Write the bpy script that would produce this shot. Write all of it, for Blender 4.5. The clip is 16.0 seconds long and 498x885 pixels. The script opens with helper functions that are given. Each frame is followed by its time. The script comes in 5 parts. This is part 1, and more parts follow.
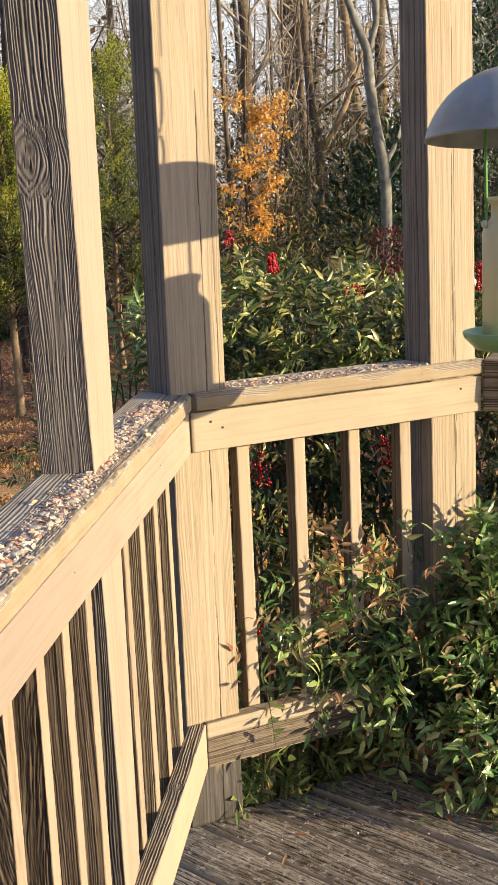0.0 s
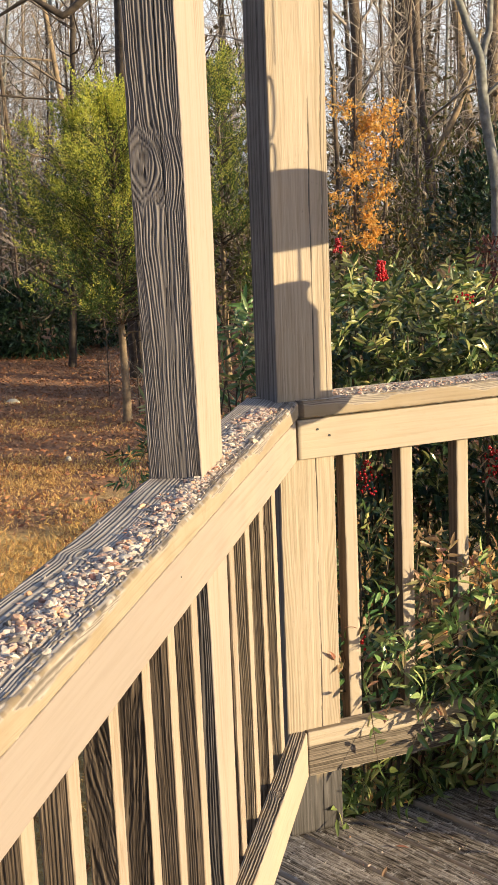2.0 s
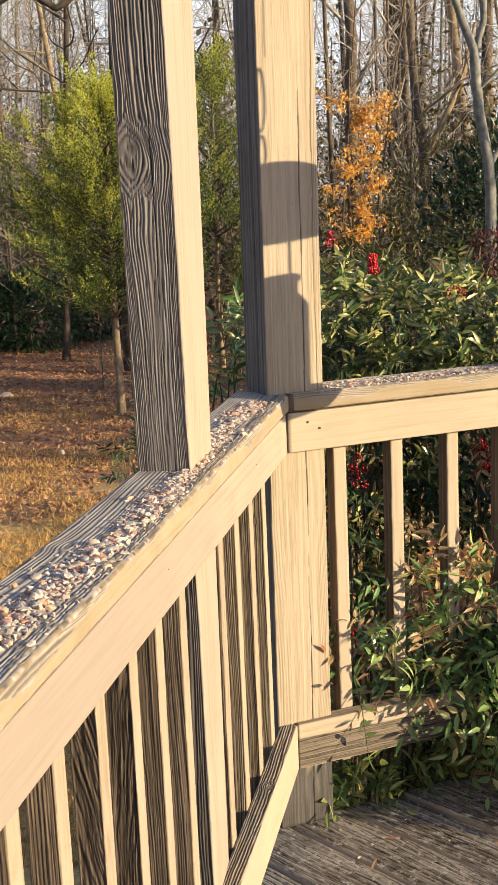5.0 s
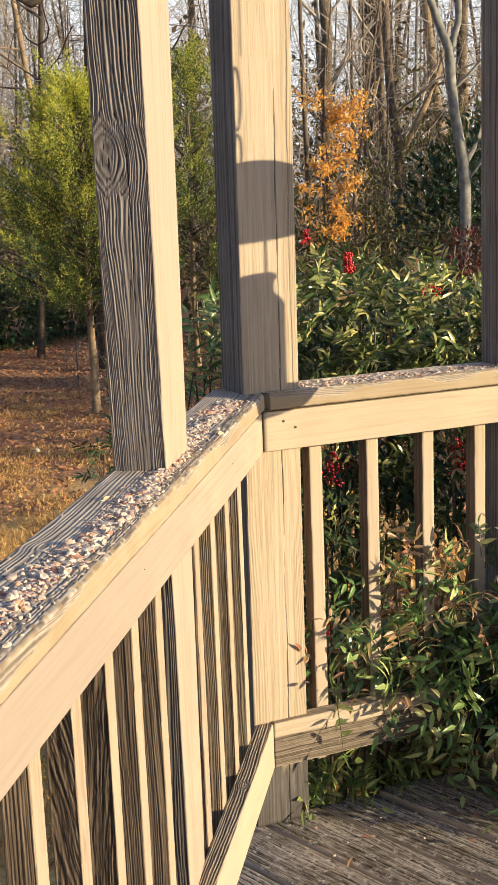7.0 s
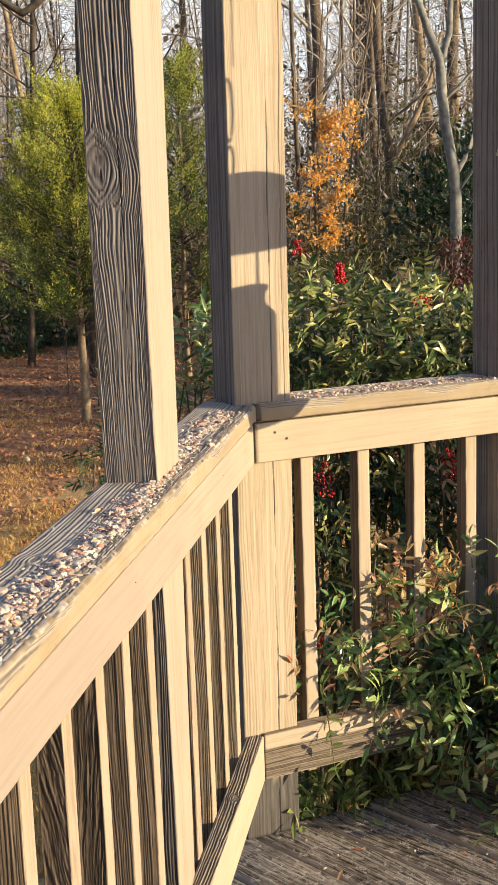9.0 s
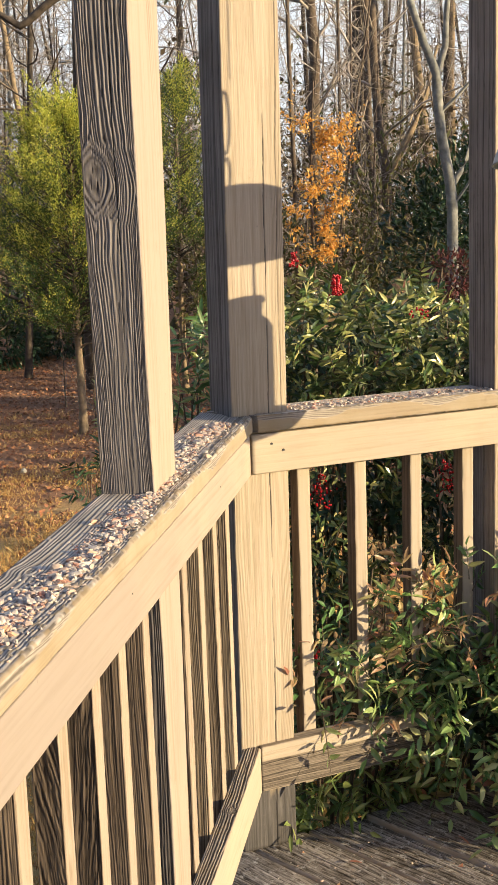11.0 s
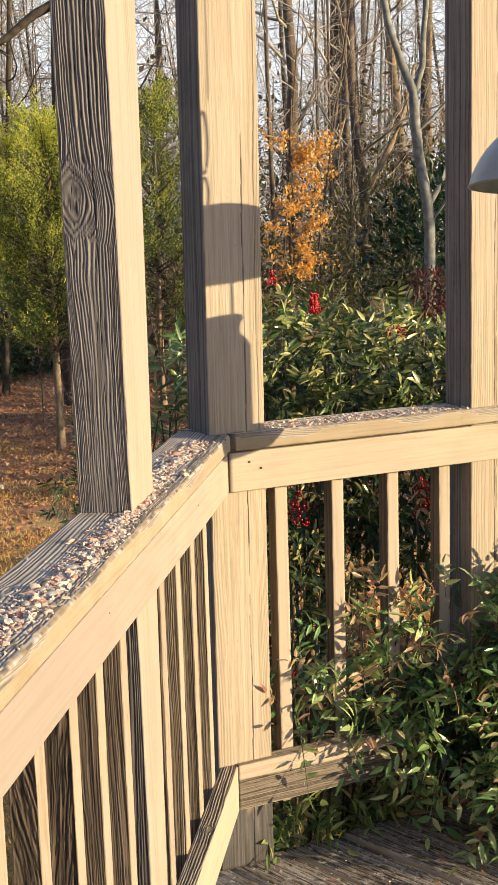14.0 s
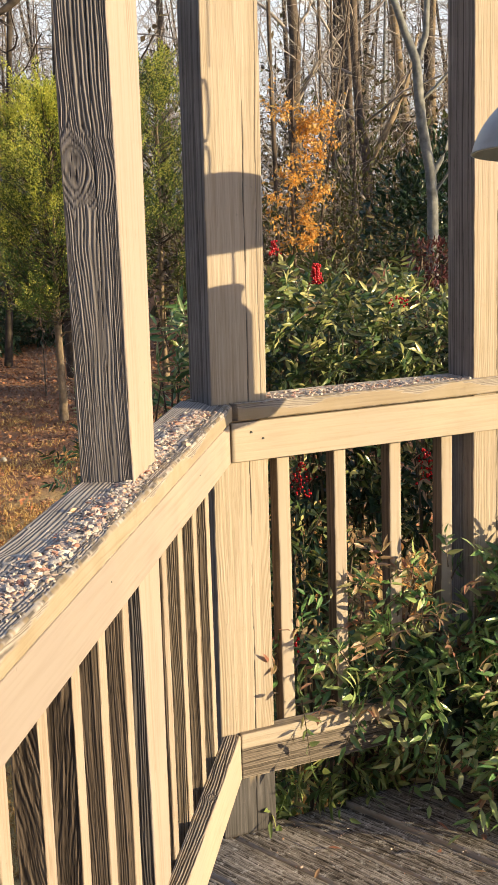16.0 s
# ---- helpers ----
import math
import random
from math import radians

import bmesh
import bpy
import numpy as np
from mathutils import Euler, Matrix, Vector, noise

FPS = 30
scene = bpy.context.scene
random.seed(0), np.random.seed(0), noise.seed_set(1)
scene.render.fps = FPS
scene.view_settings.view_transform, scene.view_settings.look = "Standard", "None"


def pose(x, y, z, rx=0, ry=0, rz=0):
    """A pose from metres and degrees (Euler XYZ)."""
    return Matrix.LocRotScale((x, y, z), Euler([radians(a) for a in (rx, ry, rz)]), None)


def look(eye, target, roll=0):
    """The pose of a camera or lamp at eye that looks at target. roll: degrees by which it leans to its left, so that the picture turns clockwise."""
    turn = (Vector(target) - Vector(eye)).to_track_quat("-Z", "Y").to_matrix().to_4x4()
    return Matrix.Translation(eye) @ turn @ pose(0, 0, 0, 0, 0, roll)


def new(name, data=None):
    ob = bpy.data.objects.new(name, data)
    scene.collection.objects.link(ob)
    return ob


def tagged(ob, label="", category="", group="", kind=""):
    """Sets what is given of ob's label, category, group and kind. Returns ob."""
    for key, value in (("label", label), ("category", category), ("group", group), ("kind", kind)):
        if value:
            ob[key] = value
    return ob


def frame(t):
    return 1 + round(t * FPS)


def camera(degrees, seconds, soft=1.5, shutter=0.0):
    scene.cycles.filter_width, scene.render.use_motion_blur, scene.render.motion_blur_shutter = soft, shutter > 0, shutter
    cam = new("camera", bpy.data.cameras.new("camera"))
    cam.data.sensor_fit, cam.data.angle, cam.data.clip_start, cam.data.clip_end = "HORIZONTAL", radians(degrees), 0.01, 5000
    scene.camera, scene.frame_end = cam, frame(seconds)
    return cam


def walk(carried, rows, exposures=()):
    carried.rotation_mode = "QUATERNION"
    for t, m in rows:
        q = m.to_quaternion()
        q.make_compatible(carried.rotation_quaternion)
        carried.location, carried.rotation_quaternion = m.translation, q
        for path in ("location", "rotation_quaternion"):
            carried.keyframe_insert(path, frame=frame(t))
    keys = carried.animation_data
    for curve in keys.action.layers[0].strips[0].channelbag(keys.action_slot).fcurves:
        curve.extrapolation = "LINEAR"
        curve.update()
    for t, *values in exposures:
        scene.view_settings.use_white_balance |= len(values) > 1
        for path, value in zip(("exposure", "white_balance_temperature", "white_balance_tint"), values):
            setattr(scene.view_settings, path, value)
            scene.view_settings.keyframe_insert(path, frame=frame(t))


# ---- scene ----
cam = camera(22.7, 16.0, soft=1.15)
walk(cam, [
    (0.0, pose(0.0000, -0.0000, 1.4080, 78.719, 2.504, -0.499)),
    (0.5, pose(0.0017, 0.0004, 1.4102, 78.985, 2.360, 0.296)),
    (1.0, pose(-0.0069, -0.0005, 1.4089, 79.178, 2.330, 1.509)),
    (1.5, pose(-0.0080, 0.0003, 1.4083, 79.274, 2.341, 2.977)),
    (2.0, pose(-0.0064, 0.0033, 1.4073, 79.272, 2.433, 4.388)),
    (2.5, pose(-0.0133, 0.0093, 1.4024, 79.248, 2.689, 5.480)),
    (3.0, pose(-0.0056, 0.0104, 1.4069, 79.109, 2.861, 6.068)),
    (3.5, pose(-0.0015, 0.0083, 1.4051, 79.030, 2.892, 6.155)),
    (4.0, pose(0.0032, 0.0076, 1.4029, 78.987, 2.771, 5.709)),
    (4.5, pose(0.0037, 0.0032, 1.4054, 78.970, 2.595, 4.960)),
    (5.0, pose(0.0033, 0.0036, 1.4056, 78.963, 2.385, 4.149)),
    (7.5, pose(0.0017, 0.0055, 1.4084, 78.802, 2.103, 2.944)),
    (8.0, pose(0.0012, 0.0064, 1.4075, 78.820, 2.022, 2.799)),
    (8.5, pose(0.0028, 0.0069, 1.4088, 78.963, 1.989, 2.691)),
    (9.0, pose(-0.0001, 0.0093, 1.4130, 79.196, 1.909, 2.622)),
    (11.5, pose(0.0012, 0.0082, 1.4123, 79.848, 1.929, 2.383)),
    (12.0, pose(0.0031, 0.0050, 1.4151, 79.982, 1.842, 2.161)),
    (12.5, pose(0.0017, 0.0049, 1.4171, 80.118, 1.816, 1.964)),
    (13.0, pose(0.0012, 0.0023, 1.4180, 80.296, 1.738, 1.790)),
    (13.5, pose(0.0030, 0.0046, 1.4166, 80.435, 1.707, 1.655)),
    (14.0, pose(0.0016, 0.0026, 1.4185, 80.436, 1.669, 1.493)),
    (14.5, pose(0.0066, -0.0001, 1.4177, 80.247, 1.704, 1.379)),
    (15.0, pose(0.0078, 0.0053, 1.4149, 79.898, 1.666, 1.361)),
    (15.5, pose(0.0059, 0.0075, 1.4120, 79.511, 1.614, 1.457)),
    (16.0, pose(0.0032, 0.0049, 1.4126, 79.180, 1.778, 1.607)),
], exposures=[(0.0, 0.97), (16.0, 0.97)])

# ---- light ----
SUN_AZ, SUN_EL = radians(-20.0), radians(11.7)
to_sun = Vector((math.cos(SUN_EL) * math.cos(SUN_AZ), math.cos(SUN_EL) * math.sin(SUN_AZ), math.sin(SUN_EL)))
sun = new("sun", bpy.data.lights.new("sun", "SUN"))
sun.data.energy, sun.data.angle, sun.data.color = 4.8, radians(0.5), (1.0, 0.80, 0.46)
sun.matrix_world = look(to_sun * 50, (0, 0, 0))
world = bpy.data.worlds.new("sky")
scene.world = world
world.use_nodes = True
wn = world.node_tree
sky = wn.nodes.new("ShaderNodeTexSky")
sky.sky_type, sky.sun_disc = "NISHITA", False
sky.sun_elevation, sky.sun_rotation = SUN_EL, math.pi / 2 - SUN_AZ
sky.air_density, sky.dust_density, sky.ozone_density = 1.0, 0.15, 1.2
back = next(n for n in wn.nodes if n.type == "BACKGROUND")
back.inputs["Strength"].default_value = 0.148
haze = wn.nodes.new("ShaderNodeHueSaturation")     # thin high haze takes some of the blue out
haze.inputs["Saturation"].default_value = 0.8
veil = wn.nodes.new("ShaderNodeMix")
veil.data_type, veil.blend_type = "RGBA", "MULTIPLY"
veil.inputs[0].default_value, veil.inputs[7].default_value = 1.0, (1.03, 0.965, 1.01, 1)
wn.links.new(sky.outputs[0], haze.inputs["Color"])
wn.links.new(haze.outputs[0], veil.inputs[6])
wn.links.new(veil.outputs[2], back.inputs["Color"])


# ---- materials ----
def mat(name):
    m = bpy.data.materials.new(name)
    m.use_nodes = True
    nt = m.node_tree
    b = next(n for n in nt.nodes if n.type == "BSDF_PRINCIPLED")
    return m, nt, b


def nd(nt, kind, **kw):
    n = nt.nodes.new(kind)
    for k, v in kw.items():
        n.inputs[k.replace("_", " ")].default_value = v
    return n


def ramp(nt, src, stops):
    r = nt.nodes.new("ShaderNodeValToRGB")
    e = r.color_ramp.elements
    while len(e) < len(stops):
        e.new(0.5)
    for el, (p, c) in zip(e, stops):
        el.position, el.color = p, (*c, 1) if len(c) == 3 else c
    nt.links.new(src, r.inputs[0])
    return r.outputs[0]


def mix(nt, fac, a, b, blend="MIX"):
    n = nt.nodes.new("ShaderNodeMix")
    n.data_type, n.blend_type = "RGBA", blend
    for sock, v in ((n.inputs[0], fac), (n.inputs[6], a), (n.inputs[7], b)):
        if isinstance(v, (int, float)):
            sock.default_value = v
        elif isinstance(v, tuple):
            sock.default_value = (*v, 1)
        else:
            nt.links.new(v, sock)
    return n.outputs[2]


def coords(nt, scale, kind="Object"):
    tc = nt.nodes.new("ShaderNodeTexCoord")
    mp = nt.nodes.new("ShaderNodeMapping")
    mp.inputs["Scale"].default_value = scale
    nt.links.new(tc.outputs[kind], mp.inputs[0])
    return mp.outputs[0]


def noise_tex(nt, vec, scale, detail=4.0, rough=0.55):
    n = nd(nt, "ShaderNodeTexNoise", Scale=scale, Detail=detail, Roughness=rough)
    nt.links.new(vec, n.inputs["Vector"])
    return n.outputs["Fac"]


def bump(nt, b, height, strength, dist):
    n = nd(nt, "ShaderNodeBump", Strength=strength, Distance=dist)
    nt.links.new(height, n.inputs["Height"])
    nt.links.new(n.outputs[0], b.inputs["Normal"])


def wood_material(name, paint, paint2, ridge_col, valley, lengthwise, rough_bump=0.35, grime=0.0, fade=None, show=1.0):
    """Old painted softwood: point attribute ridge is the grain's height, bare where the paint has gone."""
    m, nt, b = mat(name)
    ar = nt.nodes.new("ShaderNodeAttribute")
    ar.attribute_name = "ridge"
    ab = nt.nodes.new("ShaderNodeAttribute")
    ab.attribute_name = "bare"
    sc = (3, 70, 70) if lengthwise == "x" else (70, 70, 3)
    fine = noise_tex(nt, coords(nt, sc), 1.6, 5)
    blotch = noise_tex(nt, coords(nt, (1, 1, 1)), 7.0, 5)
    speck = noise_tex(nt, coords(nt, (1, 1, 1)), 90.0, 3)
    painted = mix(nt, ramp(nt, blotch, [(0.35, (0, 0, 0)), (0.7, (1, 1, 1))]), paint, paint2)
    painted = mix(nt, ramp(nt, noise_tex(nt, coords(nt, (1, 1, 1)), 1.7, 3), [(0.38, (0, 0, 0)), (0.62, (1, 1, 1))]), painted, tuple(u * v for u, v in zip(paint, (0.93, 0.91, 0.95))))
    painted = mix(nt, (0.22 if lengthwise == "x" else 0.27) * show, painted, ramp(nt, fine, [(0.32, (0.58, 0.5, 0.4)), (0.5, (1, 1, 1))]), "MULTIPLY")
    dirt = ramp(nt, noise_tex(nt, coords(nt, (1, 1, 1)), 22.0, 6, 0.7), [(0.6, (0, 0, 0)), (0.75, (0.5, 0.5, 0.5))])
    painted = mix(nt, dirt, painted, (paint[0] * 0.72, paint[1] * 0.66, paint[2] * 0.6))
    painted = mix(nt, ramp(nt, ar.outputs["Fac"], [(0.12, (0.62 * show,) * 3), (0.72 if show == 1.0 else 0.95, (0, 0, 0))]), painted, (paint[0] * 0.55, paint[1] * 0.5, paint[2] * 0.42))
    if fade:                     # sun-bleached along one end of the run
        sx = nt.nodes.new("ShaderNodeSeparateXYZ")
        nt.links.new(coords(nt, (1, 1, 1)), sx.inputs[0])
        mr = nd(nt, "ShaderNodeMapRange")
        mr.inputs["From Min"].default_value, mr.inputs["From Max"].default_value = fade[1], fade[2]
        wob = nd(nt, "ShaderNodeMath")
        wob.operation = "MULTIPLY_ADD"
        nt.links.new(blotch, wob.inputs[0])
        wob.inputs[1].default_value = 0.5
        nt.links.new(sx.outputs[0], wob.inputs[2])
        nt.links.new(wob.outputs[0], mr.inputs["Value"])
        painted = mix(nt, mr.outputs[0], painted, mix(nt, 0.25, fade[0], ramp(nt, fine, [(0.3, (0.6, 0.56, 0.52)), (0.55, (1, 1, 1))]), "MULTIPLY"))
    worn = ramp(nt, ar.outputs["Fac"], [(0.0, tuple(0.5 * v for v in valley)), (0.12, valley), (0.5, tuple(0.55 * (u + v) for u, v in zip(valley, ridge_col))), (0.9, ridge_col)])
    worn = mix(nt, 0.6, worn, ramp(nt, blotch, [(0.3, (0.6, 0.58, 0.56)), (0.7, (1.0, 1.0, 1.0))]), "MULTIPLY")
    worn = mix(nt, 0.4, worn, ramp(nt, fine, [(0.3, (0.5, 0.48, 0.46)), (0.6, (1, 1, 1))]), "MULTIPLY")
    if grime:
        dirty = noise_tex(nt, coords(nt, (0.7, 1.3, 1)), 9.0, 9, 0.75)
        worn = mix(nt, grime, worn, ramp(nt, dirty, [(0.36, (0.42, 0.39, 0.37)), (0.5, (0.84, 0.82, 0.8)), (0.6, (1.1, 1.09, 1.08))]), "MULTIPLY")
        pits = noise_tex(nt, coords(nt, (0.35, 1.0, 1)), 120.0, 5, 0.7)
        worn = mix(nt, grime, worn, ramp(nt, pits, [(0.38, (0.35, 0.31, 0.28)), (0.5, (1.0, 1.0, 1.0))]), "MULTIPLY")
        dust = noise_tex(nt, coords(nt, (1, 1, 1)), 45.0, 8, 0.75)
        worn = mix(nt, ramp(nt, dust, [(0.55, (0, 0, 0)), (0.66, (0.75, 0.75, 0.75))]), worn, (0.62, 0.585, 0.56))
    col = mix(nt, ab.outputs["Fac"], painted, worn)
    col = mix(nt, ramp(nt, speck, [(0.70, (0, 0, 0)), (0.78, (0.35, 0.35, 0.35))]), col, valley)
    nt.links.new(col, b.inputs["Base Color"])
    b.inputs["Roughness"].default_value = 0.78
    b.inputs["Specular IOR Level"].default_value = 0.25
    bump(nt, b, fine, rough_bump, 0.0015 if rough_bump < 0.5 else 0.004)
    return m


PAINT, PAINT2 = (0.40, 0.338, 0.272), (0.37, 0.310, 0.248)
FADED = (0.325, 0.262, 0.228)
CAPPAINT = (0.285, 0.225, 0.155)
wood_h = wood_material("weathered_paint_lengthwise", PAINT, PAINT2, (0.42, 0.35, 0.29), (0.12, 0.095, 0.075), "x")
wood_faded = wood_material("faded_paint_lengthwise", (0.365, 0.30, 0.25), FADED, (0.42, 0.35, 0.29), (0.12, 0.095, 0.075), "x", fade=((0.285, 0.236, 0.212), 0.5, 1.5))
wood_v = wood_material("weathered_paint_upright", PAINT, PAINT2, (0.36, 0.32, 0.30), (0.065, 0.055, 0.05), "z")
wood_post = wood_material("silvered_post_wood", (0.37, 0.30, 0.252), (0.345, 0.28, 0.235), (0.345, 0.314, 0.318), (0.108, 0.096, 0.099), "z")
# ridge and valley greys carry the shade on the posts' left sides
wood_side = wood_material("painted_post_wood", (0.43, 0.362, 0.29), (0.40, 0.335, 0.268), (0.27, 0.252, 0.262), (0.15, 0.138, 0.142), "z", 0.6, show=1.25)
wood_bare = wood_material("bare_brown_wood_upright", (0.355, 0.29, 0.235), (0.33, 0.266, 0.215), (0.235, 0.178, 0.138), (0.088, 0.066, 0.054), "z", 0.7)
wood_baluster = wood_material("painted_baluster_wood", PAINT, PAINT2, (0.19, 0.142, 0.11), (0.085, 0.063, 0.05), "z")
wood_light = wood_material("light_brown_wood_upright", (0.37, 0.305, 0.245), (0.345, 0.28, 0.225), (0.36, 0.285, 0.21), (0.11, 0.08, 0.06), "z", 0.6)
wood_brown = wood_material("brown_rail_wood", PAINT, PAINT2, (0.32, 0.265, 0.225), (0.07, 0.056, 0.047), "x", 0.9)
wood_cap = wood_material("silvered_cap_wood", CAPPAINT, PAINT2, (0.53, 0.475, 0.435), (0.235, 0.202, 0.183), "x")
wood_deck = wood_material("grey_deck_wood", (0.36, 0.32, 0.28), (0.30, 0.265, 0.23), (0.44, 0.40, 0.375), (0.165, 0.145, 0.132), "x", 0.6, 1.0)


def plain(name, col, rough=0.6, metal=0.0, var=0.15, scale=30.0, bumped=0.0):
    m, nt, b = mat(name)
    n = noise_tex(nt, coords(nt, (1, 1, 1)), scale, 5)
    lo, hi = tuple(c * (1 - var) for c in col), tuple(min(1, c * (1 + var)) for c in col)
    nt.links.new(ramp(nt, n, [(0.3, lo), (0.7, hi)]), b.inputs["Base Color"])
    b.inputs["Roughness"].default_value, b.inputs["Metallic"].default_value = rough, metal
    if bumped:
        bump(nt, b, n, 0.5, bumped)
    return m


def by_island(name, cols, rough=0.55, trans=0.0, spec=0.3):
    """A colour for each loose piece: leaves, seeds, blades."""
    m, nt, b = mat(name)
    g = nt.nodes.new("ShaderNodeNewGeometry")
    k = len(cols)
    col = ramp(nt, g.outputs["Random Per Island"], [((i + 0.5) / k, c) for i, c in enumerate(cols)])
    n = noise_tex(nt, coords(nt, (1, 1, 1)), 60.0, 3)
    col = mix(nt, 0.5, col, ramp(nt, n, [(0.3, (0.6, 0.6, 0.6)), (0.7, (1, 1, 1))]), "MULTIPLY")
    nt.links.new(col, b.inputs["Base Color"])
    b.inputs["Roughness"].default_value = rough
    b.inputs["Specular IOR Level"].default_value = spec
    if trans:
        t = nt.nodes.new("ShaderNodeBsdfTranslucent")
        nt.links.new(col, t.inputs[0])
        mx = nt.nodes.new("ShaderNodeMixShader")
        mx.inputs[0].default_value = trans
        nt.links.new(b.outputs[0], mx.inputs[1])
        nt.links.new(t.outputs[0], mx.inputs[2])
        out = next(x for x in nt.nodes if x.type == "OUTPUT_MATERIAL")
        nt.links.new(mx.outputs[0], out.inputs[0])
    return m


leaf_green = by_island("nandina_leaf", [(0.07, 0.165, 0.055), (0.14, 0.27, 0.09), (0.28, 0.40, 0.14), (0.05, 0.13, 0.05), (0.42, 0.50, 0.20), (0.09, 0.21, 0.07), (0.18, 0.30, 0.10), (0.55, 0.54, 0.25)], 0.3, 0.24, 0.6)
leaf_hedge = by_island("hedge_leaf", [(0.045, 0.09, 0.03), (0.085, 0.135, 0.042), (0.24, 0.27, 0.085), (0.032, 0.066, 0.024), (0.42, 0.41, 0.15), (0.055, 0.10, 0.033), (0.04, 0.08, 0.028), (0.56, 0.51, 0.21)], 0.28, 0.2, 0.6)
# paler copy of the nandina leaf: sunlight put into its colour
leaf_pale = by_island("sunlit_nandina_leaf", [(0.2, 0.29, 0.085), (0.33, 0.39, 0.13), (0.11, 0.19, 0.06), (0.46, 0.46, 0.17), (0.08, 0.15, 0.05)], 0.3, 0.35, 0.6)
leaf_red = by_island("nandina_red_leaf", [(0.36, 0.24, 0.14), (0.46, 0.29, 0.19), (0.26, 0.24, 0.10), (0.54, 0.38, 0.25), (0.40, 0.18, 0.13)], 0.4, 0.4, 0.45)
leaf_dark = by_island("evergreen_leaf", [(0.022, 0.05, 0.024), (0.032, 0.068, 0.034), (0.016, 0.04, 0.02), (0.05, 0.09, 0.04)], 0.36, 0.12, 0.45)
# cedar: its shade and its sunlight are put into two leaf colours
leaf_cedar_shade = by_island("shaded_cedar_spray", [(0.055, 0.115, 0.035), (0.09, 0.155, 0.042), (0.04, 0.09, 0.03), (0.14, 0.19, 0.05), (0.17, 0.15, 0.065)], 0.6, 0.4)
leaf_cedar_sun = by_island("sunlit_cedar_spray", [(0.46, 0.52, 0.09), (0.64, 0.64, 0.12), (0.30, 0.38, 0.075), (0.78, 0.72, 0.15), (0.68, 0.63, 0.13)], 0.6, 0.5)
leaf_orange = by_island("oak_leaf", [(0.78, 0.38, 0.07), (0.88, 0.52, 0.14), (0.62, 0.27, 0.05), (0.88, 0.6, 0.22)], 0.6, 0.45)
litter_mat = by_island("fallen_leaf", [(0.30, 0.13, 0.07), (0.42, 0.20, 0.10), (0.20, 0.10, 0.065), (0.50, 0.30, 0.18), (0.34, 0.12, 0.06), (0.24, 0.14, 0.09)], 0.7)
straw_mat = by_island("dry_grass", [(0.82, 0.55, 0.2), (0.9, 0.63, 0.26), (0.62, 0.36, 0.15), (0.78, 0.52, 0.2), (0.9, 0.68, 0.33), (0.46, 0.22, 0.12)], 0.7, 0.45)
berry_mat = by_island("red_berry", [(0.42, 0.008, 0.016), (0.54, 0.014, 0.02), (0.3, 0.006, 0.012)], 0.25, 0, 0.5)
seed_mat = by_island("bird_seed", [(0.62, 0.53, 0.46), (0.66, 0.36, 0.22), (0.48, 0.41, 0.37), (0.60, 0.52, 0.47), (0.46, 0.22, 0.16), (0.58, 0.44, 0.38), (0.36, 0.31, 0.29), (0.70, 0.64, 0.58), (0.54, 0.38, 0.31), (0.52, 0.46, 0.42), (0.14, 0.115, 0.10), (0.60, 0.52, 0.46)], 0.75)
bark_brown = plain("bark_brown", (0.10, 0.072, 0.054), 0.9, 0, 0.5, 14.0, 0.03)
bark_grey = plain("bark_grey", (0.19, 0.187, 0.178), 0.9, 0, 0.4, 16.0, 0.02)
bark_dark = plain("bark_dark", (0.06, 0.045, 0.036), 0.9, 0, 0.5, 14.0, 0.02)
bark_tan = plain("bark_tan", (0.24, 0.175, 0.115), 0.9, 0, 0.4, 16.0, 0.02)
twig_mat = plain("twig", (0.28, 0.235, 0.20), 0.9, 0, 0.6, 3.0)
cane_mat = plain("nandina_cane", (0.10, 0.075, 0.05), 0.8, 0, 0.3, 20.0)
dome_mat = plain("grey_plastic", (0.20, 0.235, 0.30), 0.42, 0.0, 0.2, 18.0)
cream_mat = plain("cream_plastic", (0.50, 0.49, 0.36), 0.35, 0.0, 0.06, 8.0)
green_mat = plain("green_plastic", (0.16, 0.30, 0.16), 0.35, 0.0, 0.15, 10.0)
rod_mat = plain("green_rod", (0.10, 0.30, 0.08), 0.3, 0.2, 0.1, 10.0)
metal_mat = plain("dark_metal", (0.06, 0.06, 0.065), 0.45, 0.8, 0.2, 40.0)
clear_mat = plain("clear_clip", (0.5, 0.52, 0.5), 0.15, 0.0, 0.1, 10.0)

m_ground, nt, b = mat("leafy_soil")
pos_g = coords(nt, (1, 1, 1))
n1 = noise_tex(nt, pos_g, 0.9, 5)
n2 = noise_tex(nt, pos_g, 30.0, 6, 0.7)
soil = ramp(nt, n2, [(0.3, (0.16, 0.085, 0.05)), (0.5, (0.30, 0.15, 0.085)), (0.7, (0.44, 0.25, 0.14))])
lawn = ramp(nt, n2, [(0.3, (0.34, 0.22, 0.09)), (0.5, (0.58, 0.39, 0.15)), (0.7, (0.72, 0.52, 0.23))])
sep = nt.nodes.new("ShaderNodeSeparateXYZ")
nt.links.new(pos_g, sep.inputs[0])
add = nd(nt, "ShaderNodeMath")
add.operation = "MULTIPLY_ADD"
nt.links.new(n1, add.inputs[0])
add.inputs[1].default_value = 7.0
nt.links.new(sep.outputs[1], add.inputs[2])
rng = nd(nt, "ShaderNodeMapRange")
rng.inputs["From Min"].default_value, rng.inputs["From Max"].default_value = 10.3, 11.8
nt.links.new(add.outputs[0], rng.inputs["Value"])
